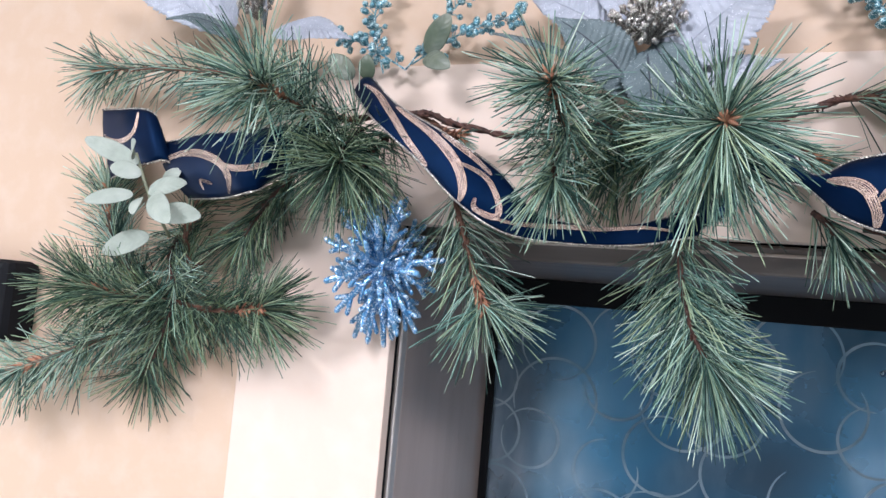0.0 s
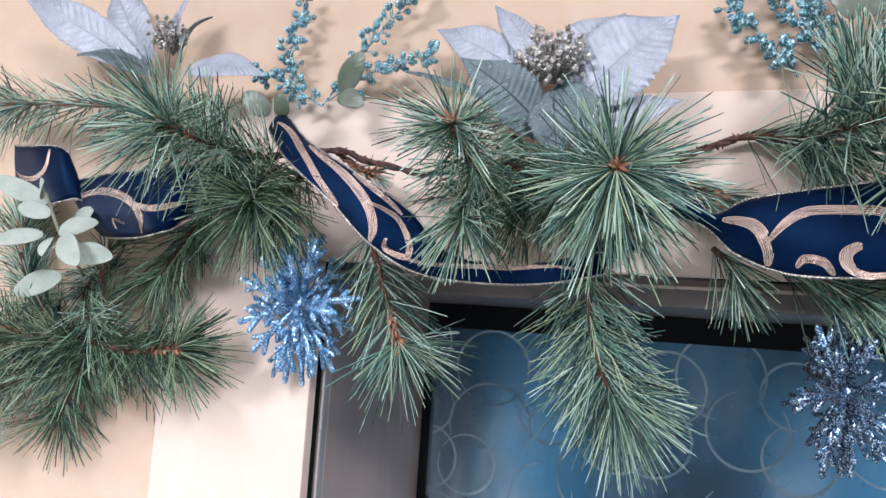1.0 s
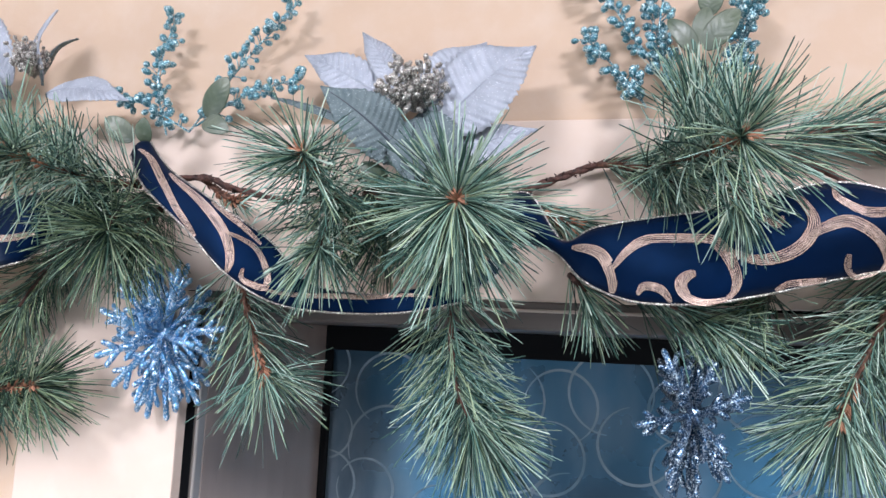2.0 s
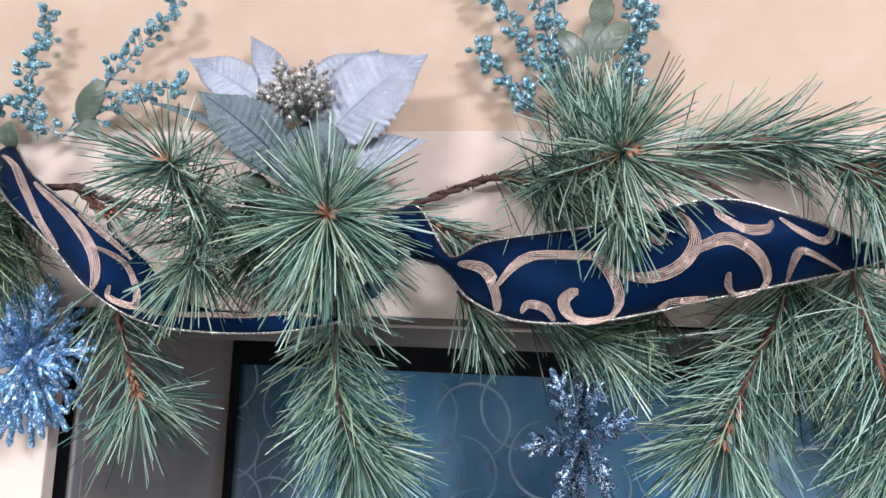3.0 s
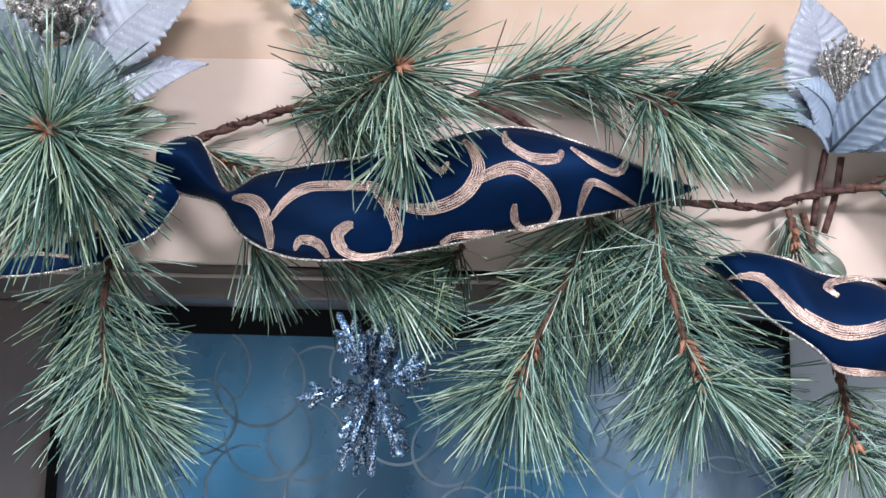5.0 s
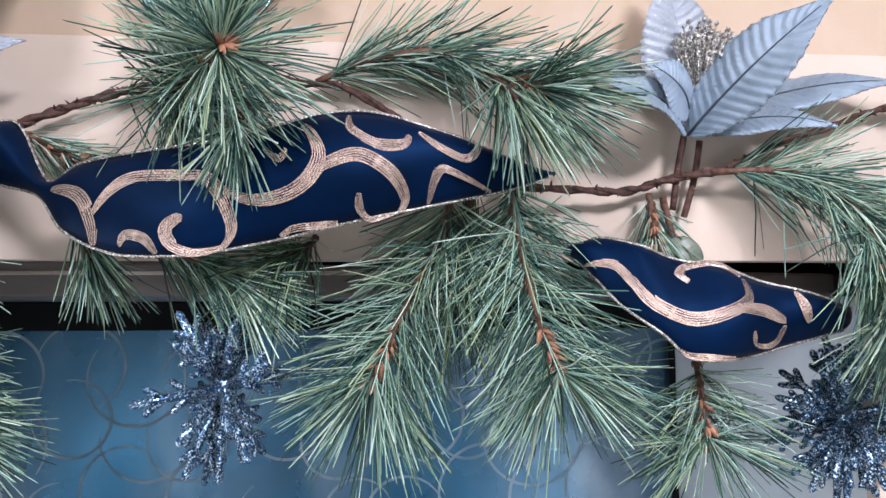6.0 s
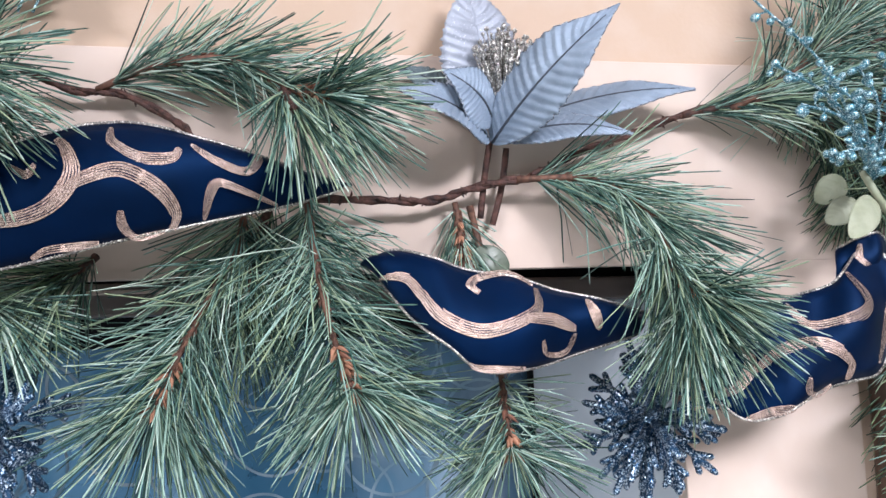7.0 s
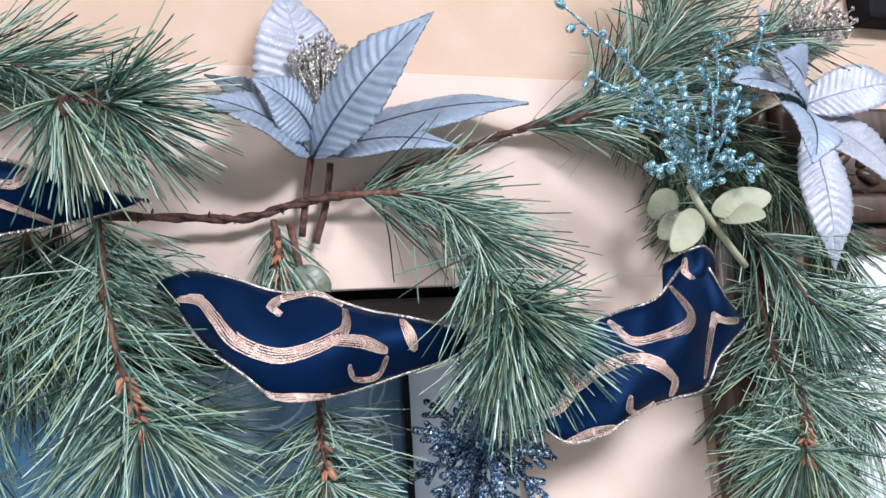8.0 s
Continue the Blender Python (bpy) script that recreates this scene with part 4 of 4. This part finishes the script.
front = (0, -1, 0.25)
p1 = poinsettia("poinsettia", (-0.762, -0.050, 2.388), "silver-grey fabric poinsettia with a pewter bead heart")
petal((-0.787, -0.050, 2.368), (-0.961, -0.070, 2.460), 0.05, front, M_PETAL, p1)
petal((-0.788, -0.040, 2.379), (-0.860, -0.030, 2.484), 0.055, front, M_PETAL, p1)
petal((-0.746, -0.040, 2.384), (-0.728, -0.050, 2.461), 0.045, (-0.6, -1, 0), M_PETAL, p1)
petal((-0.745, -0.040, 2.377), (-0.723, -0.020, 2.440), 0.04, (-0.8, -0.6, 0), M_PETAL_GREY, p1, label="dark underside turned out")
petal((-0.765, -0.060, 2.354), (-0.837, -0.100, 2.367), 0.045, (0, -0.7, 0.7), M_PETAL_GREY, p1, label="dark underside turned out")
petal((-0.720, -0.060, 2.359), (-0.618, -0.060, 2.349), 0.04, (0, -0.8, 0.6), M_PETAL, p1)
stamens((-0.754, -0.055, 2.405), 0.02, 110, p1, bead=0.0024)

p2 = poinsettia("poinsettia", (-0.302, -0.050, 2.304), "large silver-grey fabric poinsettia with a pewter bead heart")
petal((-0.283, -0.060, 2.309), (-0.190, -0.050, 2.396), 0.085, front, M_PETAL, p2)
petal((-0.294, -0.050, 2.324), (-0.241, -0.030, 2.410), 0.07, front, M_PETAL, p2)
petal((-0.315, -0.050, 2.338), (-0.376, -0.020, 2.431), 0.03, (0.4, -1, 0.2), M_PETAL, p2)
petal((-0.320, -0.040, 2.336), (-0.435, -0.030, 2.404), 0.045, front, M_PETAL, p2)
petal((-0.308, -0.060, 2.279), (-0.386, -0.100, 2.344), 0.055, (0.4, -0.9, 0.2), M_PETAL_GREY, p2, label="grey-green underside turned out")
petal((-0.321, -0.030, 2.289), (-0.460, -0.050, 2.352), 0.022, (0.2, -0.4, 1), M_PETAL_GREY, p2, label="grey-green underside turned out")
petal((-0.283, -0.050, 2.276), (-0.185, -0.060, 2.311), 0.04, front, M_PETAL, p2)
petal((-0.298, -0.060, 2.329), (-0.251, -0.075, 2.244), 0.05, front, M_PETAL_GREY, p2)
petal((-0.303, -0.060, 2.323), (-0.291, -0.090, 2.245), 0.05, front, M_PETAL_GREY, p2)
stamens((-0.302, -0.075, 2.349), 0.028, 170, p2, bead=0.0027)

p3 = poinsettia("poinsettia", (0.324, -0.020, 2.259), "steel-blue fabric poinsettia with a silver bead heart and two stems")
petal((0.324, -0.020, 2.271), (0.303, -0.035, 2.393), 0.07, front, M_PETAL, p3)
petal((0.323, -0.030, 2.256), (0.402, -0.110, 2.342), 0.057, (-0.35, -1, 0.3), M_PETAL_BLUE, p3, label="steel-blue ribbed petal")
petal((0.331, -0.020, 2.267), (0.504, -0.035, 2.303), 0.045, (0, -0.6, 0.8), M_PETAL_BLUE, p3)
petal((0.325, -0.030, 2.256), (0.432, -0.060, 2.257), 0.037, (0.1, -0.65, 0.75), M_PETAL_BLUE, p3)
petal((0.320, -0.030, 2.258), (0.238, -0.075, 2.286), 0.046, (0.3, -0.8, 0.5), M_PETAL_BLUE, p3, label="steel-blue ribbed petal")
petal((0.323, -0.030, 2.273), (0.277, -0.060, 2.306), 0.048, (0.3, -1, 0.1), M_PETAL_BLUE, p3)
petal((0.321, -0.015, 2.279), (0.244, -0.015, 2.324), 0.03, front, M_PETAL_GREY, p3)
petal((0.343, -0.015, 2.299), (0.377, -0.015, 2.348), 0.03, front, M_PETAL, p3)
stamens((0.330, -0.050, 2.324), 0.02, 150, p3, (0, -0.3, 1), 0.06, bead=0.0018)
for stem_pts in ([(0.322, -0.025, 2.259), (0.317, -0.020, 2.227), (0.313, -0.018, 2.196)], [(0.337, -0.020, 2.254), (0.333, -0.016, 2.223), (0.324, -0.014, 2.191)]):
    part("stem", joined([tube([spline(stem_pts, i / 10) for i in range(11)], [0.0028] * 11, 7)]), M_TWIG, p3, "brown paper-wrapped stem")

p4 = poinsettia("poinsettia", (0.737, -0.080, 2.292), "pale blue-white fabric poinsettia at the garland's end")
petal((0.735, -0.080, 2.295), (0.676, -0.130, 2.318), 0.055, (0.1, -1, 0.2), M_PETAL_BLUE, p4)
petal((0.747, -0.070, 2.296), (0.851, -0.090, 2.314), 0.045, front, M_PETAL, p4)
petal((0.752, -0.070, 2.291), (0.839, -0.090, 2.209), 0.05, front, M_PETAL, p4)
petal((0.737, -0.090, 2.269), (0.737, -0.100, 2.146), 0.042, (-0.3, -1, 0.1), M_PETAL, p4)
petal((0.712, -0.100, 2.285), (0.679, -0.150, 2.224), 0.05, (0.2, -1, 0.3), M_PETAL_BLUE, p4)
petal((0.728, -0.080, 2.292), (0.639, -0.120, 2.297), 0.05, (0.1, -0.8, 0.6), M_PETAL_BLUE, p4)
petal((0.761, -0.050, 2.313), (0.735, -0.050, 2.399), 0.06, front, M_PETAL, p4)
stamens((0.777, -0.070, 2.371), 0.03, 200, p4, (0.2, -0.5, 0.8), 0.05, bead=0.0022)

# ---- berry sprays and leaves ----


def berry_pick(at, label):
    return thing("berry_spray", at, label, "berry spray", "glitter berry sprays")


b1 = berry_pick((-0.577, -0.030, 2.323), "teal glitter berry spray with a sage leaf, tucked in the garland")
berry_stem([(-0.590, -0.030, 2.320), (-0.607, -0.030, 2.386), (-0.590, -0.030, 2.455)], b1, 61)
berry_stem([(-0.563, -0.030, 2.323), (-0.508, -0.030, 2.395), (-0.448, -0.030, 2.463)], b1, 61)
berry_stem([(-0.556, -0.030, 2.329), (-0.496, -0.035, 2.361), (-0.432, -0.040, 2.376)], b1, 50)
berry_stem([(-0.563, -0.030, 2.323), (-0.612, -0.035, 2.351), (-0.638, -0.040, 2.360)], b1, 30)
oval_leaf((-0.530, -0.050, 2.332), (-0.505, -0.060, 2.371), 0.024, (0.3, -1, 0), M_LEAF, b1)
oval_leaf((-0.533, -0.050, 2.329), (-0.500, -0.060, 2.313), 0.022, front, M_LEAF, b1)
oval_leaf((-0.616, -0.050, 2.308), (-0.643, -0.060, 2.331), 0.024, front, M_LEAF, b1)
oval_leaf((-0.592, -0.060, 2.302), (-0.590, -0.070, 2.327), 0.02, front, M_LEAF, b1)

b2 = berry_pick((-0.047, -0.040, 2.352), "teal glitter berry spray with olive leaves standing out of the garland")
berry_stem([(-0.087, -0.040, 2.336), (-0.104, -0.030, 2.366), (-0.144, -0.025, 2.413)], b2, 47)
berry_stem([(-0.067, -0.040, 2.352), (-0.106, -0.030, 2.422), (-0.149, -0.025, 2.493)], b2, 61)
berry_stem([(-0.062, -0.040, 2.358), (-0.085, -0.030, 2.438), (-0.097, -0.025, 2.504)], b2, 56)
berry_stem([(-0.060, -0.040, 2.352), (-0.076, -0.045, 2.404), (-0.070, -0.050, 2.454)], b2, 30)
berry_stem([(-0.017, -0.040, 2.347), (0.004, -0.035, 2.413), (-0.004, -0.030, 2.488)], b2, 70)
berry_stem([(-0.027, -0.040, 2.347), (-0.007, -0.045, 2.393), (0.009, -0.050, 2.439)], b2, 42)
oval_leaf((-0.046, -0.060, 2.380), (-0.071, -0.070, 2.407), 0.02, (0.3, -1, 0), M_LEAF, b2)
oval_leaf((-0.044, -0.060, 2.387), (-0.036, -0.060, 2.422), 0.018, front, M_LEAF, b2)
oval_leaf((-0.038, -0.060, 2.382), (-0.011, -0.070, 2.414), 0.025, (-0.3, -1, 0), M_LEAF, b2)
oval_leaf((-0.033, -0.050, 2.418), (-0.031, -0.050, 2.450), 0.022, front, M_LEAF, b2)
oval_leaf((-0.025, -0.040, 2.449), (-0.013, -0.040, 2.471), 0.015, front, M_LEAF, b2)

b3 = berry_pick((0.622, -0.090, 2.213), "drooping teal glitter berry spray with pale sage leaves")
for bt in ((0.501, -0.130, 2.338), (0.511, -0.130, 2.292), (0.542, -0.140, 2.279), (0.530, -0.130, 2.263), (0.571, -0.140, 2.289), (0.609, -0.130, 2.298), (0.640, -0.120, 2.285), (0.645, -0.100, 2.345), (0.677, -0.100, 2.318), (0.701, -0.090, 2.353), (0.643, -0.120, 2.227), (0.558, -0.120, 2.226)):
    root3 = (0.620, -0.090, 2.213)
    mid3 = tuple((a + c) / 2 + d for a, c, d in zip(root3, bt, (0, -0.015, 0.012)))
    berry_stem([root3, mid3, bt], b3, 15, 0.013, 0.0029)
for a3, c3, w3 in (((0.624, -0.100, 2.197), (0.664, -0.120, 2.206), 0.024), ((0.631, -0.100, 2.193), (0.648, -0.130, 2.188), 0.022), ((0.611, -0.100, 2.197), (0.570, -0.120, 2.165), 0.023), ((0.622, -0.070, 2.200), (0.600, -0.060, 2.183), 0.022), ((0.620, -0.060, 2.221), (0.600, -0.050, 2.202), 0.024)):
    oval_leaf(a3, c3, w3, front, M_LEAF_PALE, b3, "pale sage leaf")
part("stem", joined([tube([spline([(0.613, -0.090, 2.220), (0.618, -0.100, 2.195), (0.666, -0.080, 2.155)], i / 10) for i in range(11)], [0.003] * 11, 7)]), M_LEAF_PALE, b3, "pale sage stem")

leafy = thing("eucalyptus_pick", (-0.844, -0.060, 2.132), "pale sage-green leaf pick at the garland's left end", "leaf spray")
tagged(leafy, "pale sage-green leaf pick in front of the pine needles")
part("stem", joined([tube([spline([(-0.839, -0.050, 2.120), (-0.838, -0.090, 2.161), (-0.847, -0.110, 2.208)], i / 10) for i in range(11)], [0.0018] * 11, 6)]), M_LEAF_PALE, leafy)
for a4, c4, w4 in (((-0.841, -0.110, 2.196), (-0.913, -0.120, 2.222), 0.022), ((-0.847, -0.110, 2.205), (-0.830, -0.130, 2.216), 0.022), ((-0.836, -0.110, 2.183), (-0.871, -0.120, 2.190), 0.02), ((-0.853, -0.100, 2.162), (-0.903, -0.120, 2.150), 0.02), ((-0.832, -0.100, 2.166), (-0.781, -0.100, 2.177), 0.022), ((-0.817, -0.110, 2.161), (-0.772, -0.130, 2.129), 0.026), ((-0.820, -0.090, 2.145), (-0.757, -0.100, 2.140), 0.026), ((-0.841, -0.100, 2.159), (-0.831, -0.120, 2.137), 0.016), ((-0.850, -0.070, 2.117), (-0.918, -0.070, 2.097), 0.03), ((-0.829, -0.080, 2.173), (-0.808, -0.080, 2.196), 0.022)):
    oval_leaf(a4, c4, w4, front, M_LEAF_FROST, leafy)
dark_leaves = thing("leaf_pick", (-0.291, -0.050, 2.258), "dark olive leaves tucked below the silver flower", "leaf spray")
for a5, c5, w5 in (((-0.329, -0.060, 2.256), (-0.348, -0.080, 2.275), 0.022), ((-0.267, -0.060, 2.262), (-0.239, -0.070, 2.281), 0.022), ((-0.259, -0.050, 2.259), (-0.215, -0.060, 2.265), 0.026), ((0.304, -0.030, 2.168), (0.332, -0.030, 2.154), 0.02)):
    oval_leaf(a5, c5, w5, front, M_LEAF, dark_leaves)

# ---- snowflakes ----


def snowflake(name, mat, label, seed, yaws, size=0.066, spin=0.52):
    """A glitter ornament of flat stars crossing in its upright axis."""
    rng = np.random.default_rng(seed)
    ob = thing(name, (0, 0, 0), label, "ornament", "hanging snowflakes", local=True)
    for k, yaw in enumerate(yaws):
        right = np.array((math.cos(radians(yaw)), math.sin(radians(yaw)), 0))
        up = np.array((0, 0, 1.0))
        pieces = []
        roll = spin * (2 * (k * 0.618 % 1) - 1)
        for a in range(6):
            ang = math.pi * (a + 0.5) / 3 + roll + rng.normal(0, 0.05)
            d = right * math.cos(ang) + up * math.sin(ang)
            q = -right * math.sin(ang) + up * math.cos(ang)
            length = size * rng.uniform(0.86, 1.08)
            pieces.append(tube([d * 0.004, d * length * 0.5, d * length], [0.0037, 0.0036, 0.0029], 7))
            pieces.append(blob(d * length, 0.0032, 1.4, d))
            for f, sl in ((0.4, 0.24), (0.7, 0.2)):
                for sgn in (-1, 1):
                    s0 = d * length * f
                    e0 = s0 + (d * 0.85 + q * sgn * 0.6 + np.cross(d, q) * rng.normal(0, 0.15)) * size * sl * rng.uniform(0.8, 1.15)
                    pieces.append(tube([s0, (s0 + e0) / 2, e0], [0.003, 0.003, 0.0025], 6))
                    pieces.append(blob(e0, 0.0028, 1.3, e0 - s0))
        part("plane_star", joined(pieces), mat, ob)
    part("hub", joined([blob((0, 0, 0), 0.011, 1.3, (0, 0, 1), 6, 10)]), mat, ob)
    return ob


flake = snowflake("snowflake_ornament", M_FLAKE, "ice-blue glitter snowflake hanging on a beaded string", 1, (5, 35, 62, 95, 122, 155), 0.067)
flake.matrix_basis = pose(-0.566, -0.039, 2.104, 4, -6, -10) @ Matrix.Diagonal((1, 1, 1.18, 1))
flake2 = snowflake("snowflake_ornament", M_FLAKE_DARK, "steel-blue glitter snowflake hanging before the lift doors", 2, (48, 73, 107, 132), 0.067, 0.42)
flake2.matrix_basis = pose(-0.045, -0.030, 2.057, -3, 2, 0)
flake3 = snowflake("snowflake_ornament", M_FLAKE_DARK, "steel-blue glitter snowflake hanging beside the lift opening", 5, (5, 38, 68, 98, 130, 160), 0.062)
flake3.matrix_basis = pose(0.444, -0.035, 2.029, 5, 8, 15)


def string(pts, parent):
    n = 34
    pieces = [tube([spline(pts, i / n) for i in range(n + 1)], [0.0003] * (n + 1), 4)]
    pieces += [blob(spline(pts, i / n), 0.00085, 1.0, (0, 0, 1), 3, 5) for i in range(n + 1)]
    ob = part("hanging_string", joined(pieces), M_CORD, None)
    tagged(ob, "fine silver beaded string holding a snowflake", "string", "snowflake strings")
    return ob


string([(-0.534, -0.070, 2.230), (-0.547, -0.055, 2.206), (-0.557, -0.050, 2.168)], None)
string([(-0.045, -0.040, 2.162), (-0.045, -0.030, 2.139), (-0.045, -0.025, 2.111)], None)
string([(0.444, -0.070, 2.117), (0.446, -0.050, 2.099), (0.448, -0.040, 2.081)], None)
